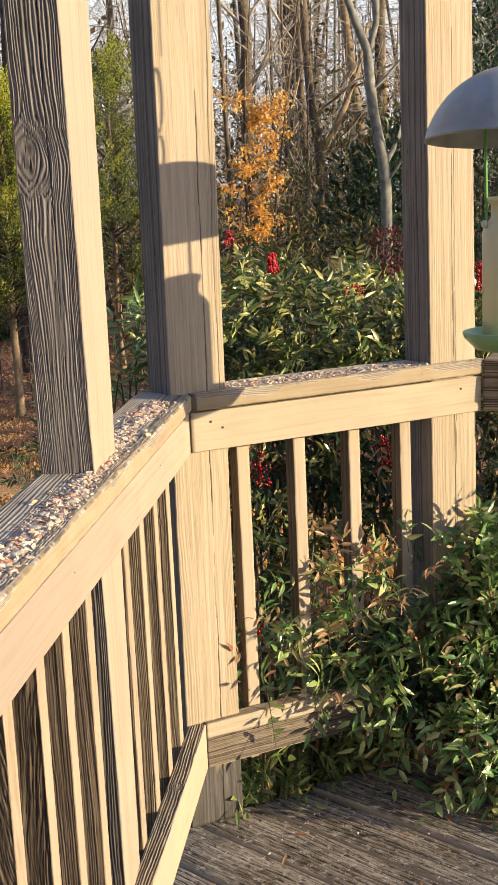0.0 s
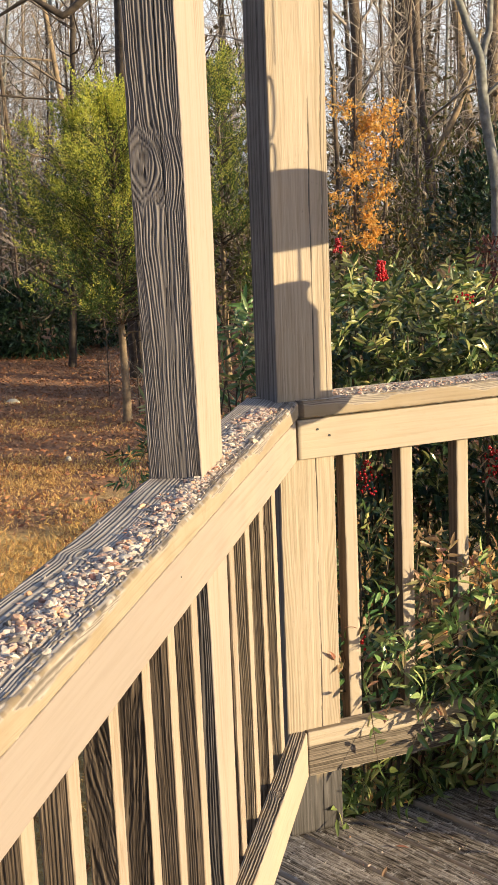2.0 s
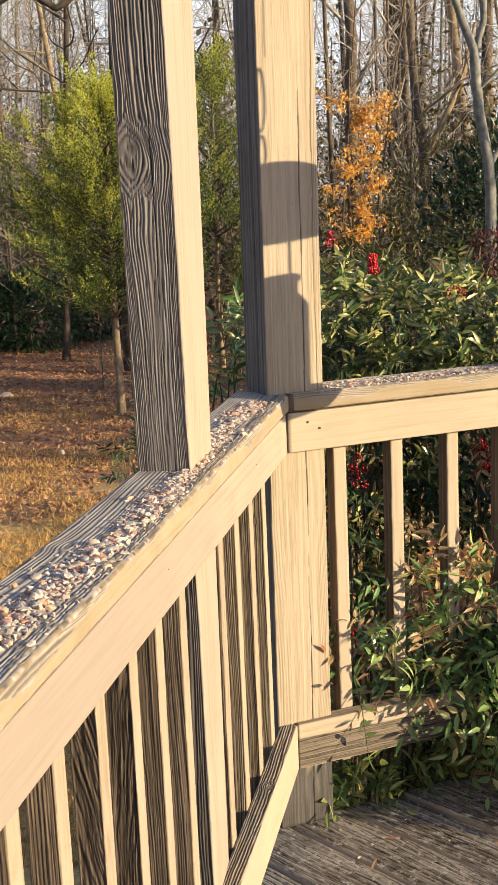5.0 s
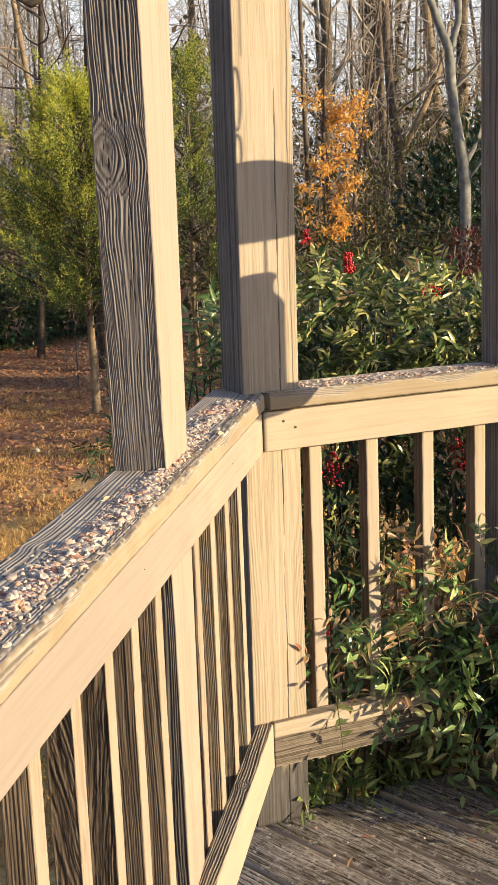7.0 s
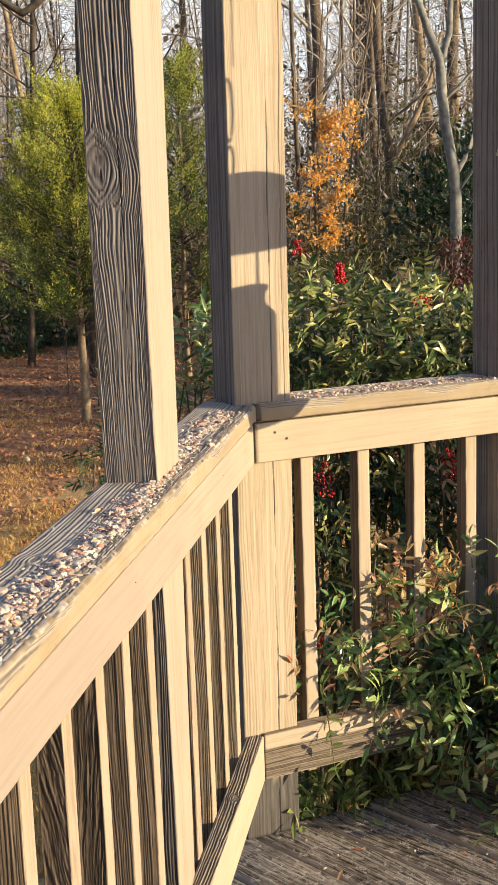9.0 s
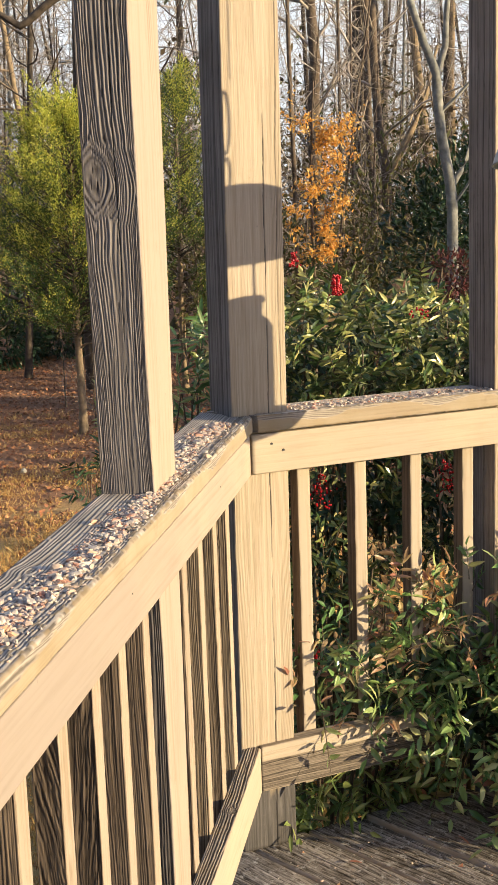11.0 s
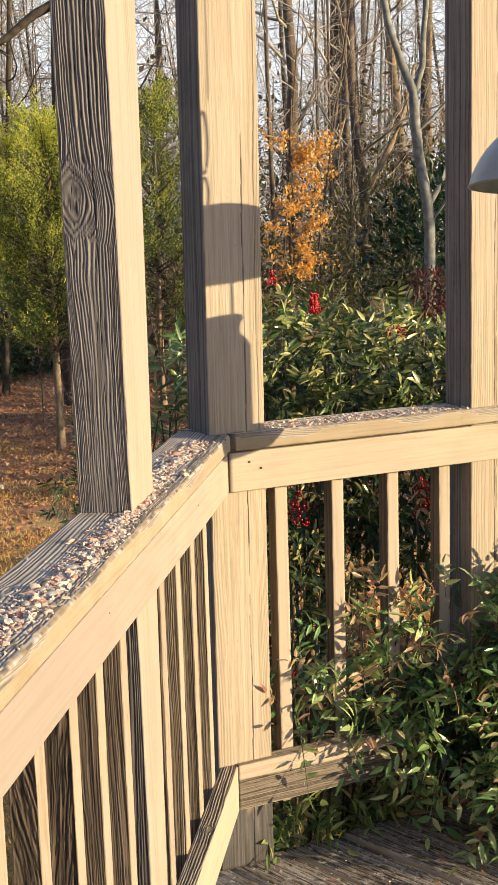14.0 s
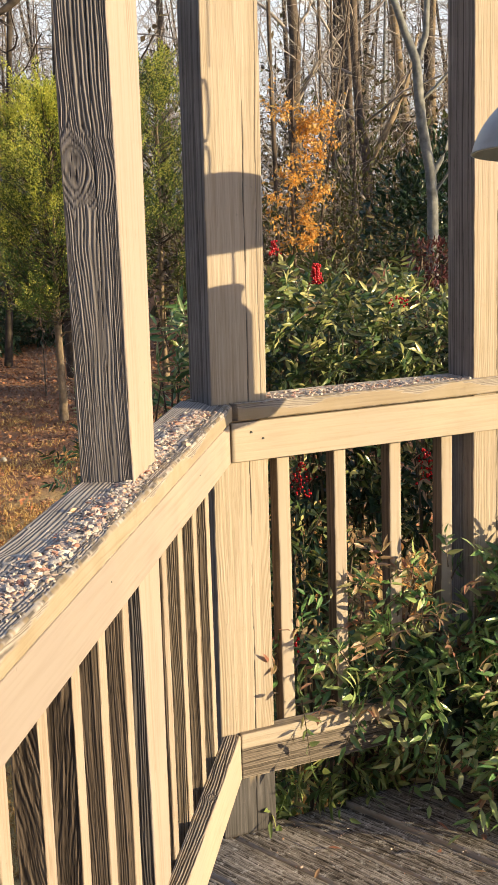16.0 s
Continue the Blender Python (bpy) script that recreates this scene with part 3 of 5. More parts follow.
# ---- deck rail ----
S_LEFT = [0.072, 0.214, 0.360, 0.502, 0.787, 0.928, 1.061, 1.205, 1.355, 1.493, 1.632, 1.775, 1.917, 2.059, 2.2, 2.343]
left_rail = thing("deck_railing", "tan-painted weathered wooden deck railing with bird seed on its cap", "railing", ML, "deck railings")
board("cap", 0.0, 2.6, -0.122, 0.006, CAP, TOP, "x", left_rail, {"+B": 1.0}, 3, 0.006, 0.0009, 0.004, end0=MIT, hidden=("-A", "-B"), depth=0.0012, period=0.0066, wander=0.007, regular=0.85, chips=0.024, dense=(0.0, 1.75),
      label="weathered cap board with raised grey grain", knots=[("+B", 1.19, -0.085, 0.010)], material=wood_cap, flake={"+A": 0.017})
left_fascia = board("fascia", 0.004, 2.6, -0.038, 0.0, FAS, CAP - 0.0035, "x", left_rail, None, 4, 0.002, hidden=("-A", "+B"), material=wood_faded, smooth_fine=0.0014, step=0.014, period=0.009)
board("bottom_rail", -0.002, 2.6, -0.038, 0.0, RAIL_B, RAIL_T, "x", left_rail, {"+B": 1.0}, 5, 0.003, 0.0008, 0.005, end0=0.5, depth=0.0026, period=0.0043, regular=0.7, knots=[("+B", 0.30, -0.012, 0.007)], dense=(0.0, 1.0))
for k, s in enumerate(S_LEFT):
    barky = k in (6, 7, 10)      # these are eroded deep, with slanting torn grain
    board("baluster", 0.12, CAP - 0.002, s, s + 0.037, -0.0755 - 0.003 * TABLE[k], -0.0385, "z", left_rail, {"+A": 1.0} if k < 13 else None, 20 + k, 0.002, 0.0008, hidden=("-A", "-B"), step=0.004 if barky else 0.006,
          slant=(0.30 if k == 7 else -0.10) if barky else 0.0, depth=0.0026 if barky else 0.0011, period=0.0065 if barky else 0.0036 + 0.002 * TABLE[k + 50], wander=0.02 if barky else 0.004 + 0.01 * TABLE[k + 70],
          regular=0.1 if barky else 0.42, knots=[("+A", 0.35 + 0.5 * TABLE[k + 90], -0.055, 0.0045)] if k in (0, 3, 5) else (), material=wood_light if k < 3 else wood_bare)

right_rail = thing("deck_railing", "short tan-painted wooden deck railing, half hidden by nandina", "railing", MR, "deck railings")
board("cap", -0.051, 0.781, -0.006, 0.122, CAP + 0.001, TOP + 0.001, "x", right_rail, {"+B": 1.0}, 6, 0.004, 0.001, 0.003, hidden=("+A", "-B"), end0=-0.53, depth=0.0016, period=0.007, chips=-0.014,
      label="cap board with worn edges and scattered seed", material=wood_cap, flake={"-A": 0.015})
right_fascia = board("fascia", 0.003, 0.777, 0.0, 0.038, FAS, CAP - 0.003, "x", right_rail, None, 7, 0.002, smooth_fine=0.0012, step=0.01, period=0.008)
board("bottom_rail", 0.002, 0.777, 0.0, 0.038, RAIL_B, RAIL_T, "x", right_rail, {"+B": 0.4}, 8, 0.003, 0.001, 0.005, depth=0.001, period=0.006, flake={"-A": -0.072}, material=wood_brown)
# left sides: weathered brown wood, coloured darker still for their shade
for k, s in enumerate((0.124, 0.268, 0.416, 0.560)):
    board("baluster", 0.12, CAP - 0.002, s + 0.004, s + 0.0365, 0.0385, 0.0765, "z", right_rail, {"-A": 1.0}, 60 + k, 0.002, 0.001, 0.008, depth=0.0008, period=0.004, material=wood_baluster)

next_rail = thing("deck_railing", "dark shaded wooden deck railing with cracked grain", "railing", MN, "deck railings")
board("cap", 0.008, 0.32, -0.006, 0.122, CAP, TOP, "x", next_rail, {"+B": 1.0, "-A": 1.0}, 9, 0.005, 0.001, 0.006, depth=0.002)
board("fascia", 0.004, 0.32, 0.0, 0.038, FAS, CAP, "x", next_rail, {"-A": 1.0}, 10, 0.003, 0.001, 0.006, depth=0.002)
board("bottom_rail", 0.004, 0.32, 0.0, 0.038, RAIL_B, RAIL_T, "x", next_rail, {"-A": 1.0}, 11, 0.003)
for k in range(1):
    board("baluster", 0.12, CAP - 0.002, 0.2 + 0.142 * k, 0.237 + 0.142 * k, 0.0385, 0.0755, "z", next_rail, None, 80 + k, 0.002)

# ---- posts ----
# 102 and 103: shade of the -A side is put in as bare wood
for m_, seed, (x0, x1), (y0, y1), lab, worn, knots in (
        (ML, 101, (0.588, 0.741), (-0.117, -0.0315), "heavily weathered post with a swirling knot on the rail", {"+A": 1.0}, [("+A", 1.475, -0.100, 0.026)]),
        (MR @ Matrix.Translation((0, 0, 1)) @ Matrix.Rotation(radians(0.35), 4, "Y") @ Matrix.Translation((0, 0, -1)), 102, (-0.036, 0.0975), (0.0150, 0.129), "tan-painted wooden corner post with long drying cracks", {"-A": 1.0}, []),
        (MR, 103, (0.633, 0.766), (0.006, 0.111), "tan-painted wooden post with drying cracks beside the feeder", {"-A": 1.0}, [])):
    post = thing("post", lab, "post", m_, "deck posts")
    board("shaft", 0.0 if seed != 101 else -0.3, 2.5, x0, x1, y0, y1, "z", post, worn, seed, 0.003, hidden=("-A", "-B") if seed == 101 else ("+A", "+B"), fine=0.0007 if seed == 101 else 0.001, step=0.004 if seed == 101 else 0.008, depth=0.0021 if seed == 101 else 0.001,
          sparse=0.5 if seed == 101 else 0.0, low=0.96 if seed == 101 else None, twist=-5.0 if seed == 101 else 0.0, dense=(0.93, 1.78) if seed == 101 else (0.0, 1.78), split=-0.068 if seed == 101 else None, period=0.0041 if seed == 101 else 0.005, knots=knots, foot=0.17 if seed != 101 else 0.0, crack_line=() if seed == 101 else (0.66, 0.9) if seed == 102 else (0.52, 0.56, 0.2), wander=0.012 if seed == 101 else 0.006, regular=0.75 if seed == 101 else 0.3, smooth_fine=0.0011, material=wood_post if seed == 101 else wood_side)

# ---- deck ----
OUT = 0.19


def half_planes():
    return [(P - nl * OUT, nl), (P - nr * 0.045, nr), (P2 - nn * 0.06, nn), (Vector((0, -1.2, 0)), Vector((0, 1, 0))), (Vector((2.4, 0, 0)), Vector((-1, 0, 0)))]


deck = thing("deck", "grey weathered wooden deck boards with gaps and grit", "deck", None, kind="structure")
BD = radians(-43.5)
bx, by = Vector((math.cos(BD), math.sin(BD), 0)), Vector((-math.sin(BD), math.cos(BD), 0))
near_deck = P + Vector((0.3, -0.4, 0))
for k in range(-26, 27):
    c = near_deck + by * (k * 0.1475)
    lo, hi, cut_lo, cut_hi = -5.0, 5.0, 0.0, 0.0
    for o, n in half_planes():
        den, num = bx.dot(n), (o - c).dot(n)
        if abs(den) > 1e-6:
            skew = max(-2.5, min(2.5, -by.dot(n) / den))
            if den > 0 and num / den > lo:
                lo, cut_lo = num / den, skew
            elif den < 0 and num / den < hi:
                hi, cut_hi = num / den, skew
        elif num > 0:
            hi = lo - 1
    if hi - lo < 0.05:
        continue
    rich = abs(k) < 5 and lo < 0.9
    pl = board("plank", lo + cut_lo * 0.068, hi + cut_hi * 0.068, -0.0680, 0.0680, -0.036, 0.0, "x", deck, {"+B": 1.0}, 200 + k, 0.005, 0.0021 if rich else 0.009, 0.009 if rich else 0.08, hidden=("-A", "+A", "-B"), depth=0.0017,
               dense=(-1.0, min(1.0, hi - 0.2)) if rich else None, period=0.0028, material=wood_deck, wander=0.014, regular=0.04, split=0.02 * (TABLE[k + 400] - 0.5), smooth_fine=0.02, end0=cut_lo, end1=cut_hi)
    pl.matrix_basis = axes(c + Vector((0, 0, 0.005 * (TABLE[k + 300] - 0.5))), bx, by)
for x, y in ((-0.45, -1.0), (2.25, -1.05), (2.25, 2.0), (0.5, 2.72), (-0.02, 2.5)):
    board("support_post", GZ - 0.1, -0.045, x - 0.045, x + 0.045, y - 0.045, y + 0.045, "z", deck, None, 290, 0.004, material=wood_deck)
part("rim_joist", raw_mesh("rim_joist", [(v.x, v.y, z) for z in (-0.24, -0.04) for v in (P - nl * 0.165 - dl * 3, P - nl * 0.165 + dl * 0.06, P - nr * 0.035 - dr * 0.12, P2 - nr * 0.035, P2 - nn * 0.05 + dn * 2, P2 - nn * 0.01 + dn * 2, P2 + nr * 0.005, P + nr * 0.005 - dr * 0.1, P - nl * 0.125 + dl * 0.03, P - nl * 0.125 - dl * 3)],
                                        [[(k, (k + 1) % 10, 10 + (k + 1) % 10, 10 + k) for k in range(10)], list(range(9, -1, -1)), list(range(10, 20))], False), wood_deck, deck)

# ---- bird feeder ----
FX, FY = 0.5170, 2.372
feeder = thing("bird_feeder", "hanging cream tube bird feeder under a grey dome", "bird feeder", pose(FX, FY, 0))
R, H_, BASE = 0.164, 0.128, 1.486
ball = (R * R + H_ * H_) / (2 * H_)
tmax = math.asin(R / ball)
prof = [(ball * math.sin(t), BASE + H_ - ball * (1 - math.cos(t))) for t in np.linspace(0.01, tmax, 20)] + [(R + 0.002, BASE - 0.003), (R - 0.002, BASE - 0.004)] + \
       [((ball - 0.003) * math.sin(t), BASE + H_ - 0.003 - (ball - 0.003) * (1 - math.cos(t))) for t in np.linspace(tmax - 0.02, 0.01, 16)]
dome = part("dome", lathe([(r_, z_ - BASE) for r_, z_ in prof], 64), dome_mat, feeder, "blue-grey weather dome")
dome.matrix_basis = pose(0, 0, BASE + 0.008, -4.5, 1.0, 0)
tube = part("tube", lathe([(0.001, 1.385), (0.044, 1.385), (0.047, 1.382), (0.047, 1.376), (0.042, 1.374), (0.041, 1.348), (0.054, 1.330), (0.059, 1.318), (0.059, 1.125), (0.05, 1.12), (0.001, 1.12)], 48), cream_mat, feeder, "cream plastic seed tube")
part("tray", lathe([(0.001, 1.110), (0.062, 1.111), (0.091, 1.131), (0.094, 1.1325), (0.097, 1.131), (0.094, 1.120), (0.072, 1.098), (0.045, 1.092), (0.001, 1.091)], 48), green_mat, feeder, "green plastic seed tray")
for a in (190, 12):
    c, s = math.cos(radians(a)), math.sin(radians(a))
    part("rod", tubes("rod", [[(0.054 * c, 0.054 * s, 1.33, 0.0028), (0.054 * c, 0.054 * s, 1.60, 0.0028)]], 8), rod_mat, tube)
    bmc = bmesh.new()
    bmesh.ops.create_cube(bmc, size=1.0)
    bmesh.ops.scale(bmc, vec=(0.010, 0.014, 0.016), verts=bmc.verts)
    bmesh.ops.bevel(bmc, geom=bmc.edges[:], offset=0.003, segments=2, affect="EDGES")
    bmesh.ops.rotate(bmc, cent=(0, 0, 0), matrix=Matrix.Rotation(radians(a), 3, "Z"), verts=bmc.verts)
    bmesh.ops.translate(bmc, vec=(0.057 * c, 0.057 * s, 1.335), verts=bmc.verts)
    part("clip", bmc, clear_mat, tube, "clear clip")


def oval(cz, h, wd, y=0.0):
    return [(wd * math.sin(t), y + 0.001 * math.cos(t), cz + h * math.cos(t), 0.0028) for t in np.linspace(0, 2 * math.pi, 25)]


part("hook", tubes("hook", [oval(1.648, 0.034, 0.018, -0.012), oval(1.752, 0.062, 0.022, -0.012)]), metal_mat, feeder)
hanger = thing("feeder_bracket", "thin dark metal bracket arm that carries the feeder", "bracket", pose(0, 0, 0))
pb = MR @ Vector((0.70, 0.004, 0))
part("arm", tubes("arm", [[(pb.x, pb.y, 2.20, 0.007), (FX, FY, 2.26, 0.007), (FX - 0.01, FY - 0.03, 2.25, 0.006), (FX, FY, 2.22, 0.005)]], 8), metal_mat, hanger)
part("cord", tubes("cord", [[(FX, FY, 2.22, 0.0012), (FX, FY, 1.835, 0.0012)]], 6), metal_mat, hanger)

def nail(m_, x, y, z, parent, r=0.003):
    bm = bmesh.new()
    bmesh.ops.create_cone(bm, cap_ends=True, segments=10, radius1=r, radius2=r * 0.8, depth=0.003, matrix=Matrix.Translation((x, y, z)) @ Matrix.Rotation(radians(90), 4, "X"))
    part("nail", bm, metal_mat, parent)


for x, z in ((0.078, 0.918), (0.05, 0.934), (0.716, 0.932)):
    nail(MR, x, -0.0005, z, right_fascia)
for x, z in ((0.36, 0.925), (1.02, 0.925)):
    nail(ML, x, -0.0007, z, left_fascia, 0.0010)

# ---- bird seed ----
def seeds(name, m_, count, s_rng, y_fn, seed, lab, big=1.0):
    rs = np.random.RandomState(seed)
    bm = bmesh.new()
    bmesh.ops.create_icosphere(bm, subdivisions=1, radius=1.0)
    small = np.array([v.co[:] for v in bm.verts]), np.array([[v.index for v in f.verts] for f in bm.faces])
    bm.free()
    bm = bmesh.new()
    bmesh.ops.create_icosphere(bm, subdivisions=2, radius=1.0)
    large = np.array([v.co[:] for v in bm.verts]), np.array([[v.index for v in f.verts] for f in bm.faces])
    bm.free()
    at = 0
    V, F = [], []
    for k in range(count):
        s = rs.uniform(*s_rng)
        y = y_fn(s, rs)
        r = (0.0009 + 0.0021 * rs.rand() ** 1.3 + (0.0026 * rs.rand() if rs.rand() < 0.22 else 0)) * big * (1.0 + 0.10 * min(1.0, max(0.0, (s - 0.75) * 3)))
        ico, fc = large if r > 0.0037 else small
        nv = len(ico)
        sh = np.array([1 + 0.6 * rs.rand(), 0.75 + 0.4 * rs.rand(), 0.5 + 0.35 * rs.rand()]) * r
        a = rs.rand() * 6.28
        lump = ico @ rs.normal(0, 0.2, (3, 3)) + 0.2 * np.sin(ico * 2.6 + rs.rand(3) * 6) + ico * rs.uniform(-0.2, 0.2, (nv, 1))
        v = (ico + lump) * sh
        til = rs.normal(0, 0.3)
        v = np.stack([v[:, 0], v[:, 1] * math.cos(til) - v[:, 2] * math.sin(til), v[:, 1] * math.sin(til) + v[:, 2] * math.cos(til)], 1)
        v = np.stack([v[:, 0] * math.cos(a) - v[:, 1] * math.sin(a), v[:, 0] * math.sin(a) + v[:, 1] * math.cos(a), v[:, 2]], 1)
        z = TOP + sh[2] * 0.55 - 0.001
        V.append(v + np.array([s, y, z])), F.append(fc + at)
        at += nv
    ob = part(name, raw_mesh(name, np.concatenate(V), [np.concatenate(F)], False), seed_mat)
    ob.matrix_basis = m_
    tagged(ob, lab, "bird seed", kind="stuff")


def seed_y(s, rs):
    heap = vnoise(np.array([s * 9.0]), np.array([2.0]), 44)[0]
    y = -0.043 - 0.010 * math.sin(s * 5.0) + rs.normal(0, 0.006 + 0.009 * heap) * (2.0 if rs.rand() < 0.10 else 1)
    return min(-0.004, max(-0.112, y))


seeds("bird_seed", ML, 7000, (0.08, 1.75), seed_y, 5, "mixed bird seed and nut crumbs strewn along the rail cap", 1.0)
def on_deck(s, rs):
    return rs.uniform(-0.9, 0.0)


seeds("bird_seed", MR, 1700, (0.11, 0.64), lambda s, rs: rs.uniform(0.004, 0.10), 6, "fine bird seed on the short rail's cap", 0.95)
seeds("seed_husk", MR @ Matrix.Translation((0, 0, -TOP)), 1500, (-0.3, 1.1), on_deck, 8, "pale seed husks scattered on the deck boards", 0.62)
rs = np.random.RandomState(9)
n = 26
xy = [MR @ Vector((rs.uniform(0.0, 1.0), -rs.uniform(0.02, 0.55), 0.006)) for _ in range(n)]
ob = part("fallen_leaves", leaves("fallen_leaves", xy, rs.normal(size=(n, 3)) * np.array([1, 1, 0.15]), rs.normal(0, 0.25, (n, 3)) + np.array([0, 0, 1.0]), rs.uniform(0.025, 0.05, n), rs.uniform(0.008, 0.016, n), droop=0.05), leaf_red)
tagged(ob, "dry fallen nandina leaflets lying on the deck boards", "leaves", kind="stuff")


# ---- plants: builders ----
def in_blobs(blobs, n, rs, shell=0.55):
    """Places near the skin of ellipsoids, with the way outwards. Blobs: (x, y, z, rx, ry, rz)."""
    vol = np.array([b[3] * b[4] + b[4] * b[5] + b[3] * b[5] for b in blobs])
    which = rs.choice(len(blobs), n, p=vol / vol.sum())
    d = rs.normal(size=(n, 3))
    d /= np.linalg.norm(d, axis=1)[:, None]
    r = shell + (1.08 - shell) * rs.rand(n) ** 0.6
    B = np.array(blobs)[which]
    return B[:, :3] + d * r[:, None] * B[:, 3:], d


def sprigs(pos, out, rs, leaflets, size, lens, widths, up=0.5, spread=0.9):
    """Compound leaves: a bent stalk with leaflets on both sides and one at its tip. Returns leaf arrays and stalks."""
    LP, LW, LU, LL, LWd, stalks = [], [], [], [], [], []
    for p, o in zip(pos, out):
        w = o + rs.normal(0, 0.45, 3) + np.array([0, 0, up])
        w /= np.linalg.norm(w)
        L = size * rs.uniform(0.6, 1.25)
        sd = np.cross(w, rs.normal(size=3))
        sd /= np.linalg.norm(sd)
        upv = np.cross(sd, w)
        if upv[2] < 0:
            upv, sd = -upv, -sd
        pts = [p + w * L * t - np.array([0, 0, 1]) * L * 0.35 * t * t for t in (0, 0.35, 0.7, 1.0)]
        stalks.append([(*q, 0.0016 * (1.2 - 0.7 * k / 3)) for k, q in enumerate(pts)])
        for k in range(leaflets):
            t = 0.3 + 0.7 * (k // 2) / max(1, (leaflets - 1) // 2)
            s = 1 if k % 2 else -1
            q = p + w * L * t - np.array([0, 0, 1]) * L * 0.35 * t * t
            ww = w * (0.5 if k < leaflets - 1 else 1.5) + sd * s * spread * (1 if k < leaflets - 1 else 0) + rs.normal(0, 0.22, 3) - np.array([0, 0, 0.25])
            LP.append(q), LW.append(ww), LU.append(upv + rs.normal(0, 0.35, 3)), LL.append(rs.uniform(*lens)), LWd.append(rs.uniform(*widths))
    return np.array(LP), np.array(LW), np.array(LU), np.array(LL), np.array(LWd), stalks


def berries(name, places, rs, parent, mat_=None):
    V, F, k = [], [], 0
    a = np.linspace(0, 2 * np.pi, 6, endpoint=False)
    for (x, y, z, h, wd, n) in places:
        for _ in range(int(n * 1.5)):
            t = rs.rand()
            c = np.array([x, y, z]) + np.array([rs.normal(0, wd * (0.35 + 0.4 * t)), rs.normal(0, wd * (0.35 + 0.4 * t)), h * (0.5 - t)])
            r = rs.uniform(0.0032, 0.0046)
            rings = [np.stack([np.cos(a) * r * q, np.sin(a) * r * q, np.full(6, r * zz)], 1) for q, zz in ((0.55, 0.83), (1, 0.0), (0.55, -0.83))]
            V.append(np.concatenate(rings) + c)
            for i in range(2):
                for j in range(6):
                    F.append((k + i * 6 + (j + 1) % 6, k + i * 6 + j, k + i * 6 + 6 + j, k + i * 6 + 6 + (j + 1) % 6))
            k += 18
    return part(name, raw_mesh(name, np.concatenate(V), [np.array(F)], True), mat_ or berry_mat, parent, "bright red berries", "stuff")


def nandina(label, blobs, n, seed, canes, leaf, size=0.15, lens=(0.035, 0.065), widths=(0.012, 0.02), red=0.12, berry=None, m=None, leaflets=9, shell=0.55, leggy=None):
    rs = np.random.RandomState(seed)
    t = thing("nandina_bush", label, "bush", m, "nandina bushes")
    pos, out = in_blobs(blobs, n, rs, shell)
    keep = pos[:, 2] > np.where(pos[:, 1] < 0.06, 0.03, GZ + 0.05) if m is not None else pos[:, 2] > GZ + 0.05
    if leggy is not None:        # mostly bare canes below this height
        keep &= (pos[:, 2] > leggy) | (rs.rand(len(pos)) < 0.4)
    pos, out = pos[keep], out[keep]
    a = sprigs(pos, out, rs, leaflets, size, lens, widths)
    pick = np.repeat(rs.rand(len(pos)) < red, leaflets)
    for nm, sel, mt in (("foliage", ~pick, leaf), ("red_foliage", pick, leaf_red)):
        if sel.sum():
            part(nm, leaves(nm, *(v[sel] for v in a[:5])), mt, t, kind="stuff")
    if canes > 20:               # dark leaves stand in for the shade inside the bush
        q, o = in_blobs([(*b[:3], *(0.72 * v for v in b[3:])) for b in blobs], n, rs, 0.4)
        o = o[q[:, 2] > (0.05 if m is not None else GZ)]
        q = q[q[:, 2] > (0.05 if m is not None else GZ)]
        part("inner_foliage", leaves("inner_foliage", q, o + rs.normal(0, 0.7, q.shape), np.array([0, 0, 1.0]) + rs.normal(0, 0.5, q.shape), rs.uniform(*lens, len(q)) * 1.3, rs.uniform(*widths, len(q)) * 1.6), leaf_dark, t, "dark leaves added for the shade inside the bush", "stuff")
    sel = rs.rand(len(a[5])) < 0.6
    part("leaf_stalk", tubes("leaf_stalk", [p for p, s in zip(a[5], sel) if s], 3), cane_mat, t, kind="stuff")
    if canes:
        paths = []
        for k in range(canes):
            b = blobs[rs.randint(len(blobs))]
            x, y = b[0] + rs.uniform(-0.7, 0.7) * b[3], b[1] + rs.uniform(-0.7, 0.7) * b[4]
            top = b[2] + b[5] * 0.7
            z0 = GZ
            dx, dy = rs.normal(0, 0.08, 2)
            if m is not None:
                paths.append([(x, 0.2, GZ, 0.005), (x, 0.17, 0.0, 0.0045), (x + dx * 0.5, 0.09 + 0.3 * y, 0.2 + 0.2 * top, 0.004), (x + dx, y, top, 0.0025)])
                continue
            paths.append([(x + dx * q * q, y + dy * q * q, z0 + (top - z0) * q, 0.0065 * (1 - 0.55 * q)) for q in (0, 0.3, 0.6, 1)])
        part("cane", tubes("cane", paths, 5), cane_mat, t, kind="stuff")
    if berry:
        berries("berry", berry, rs, t)
    return t


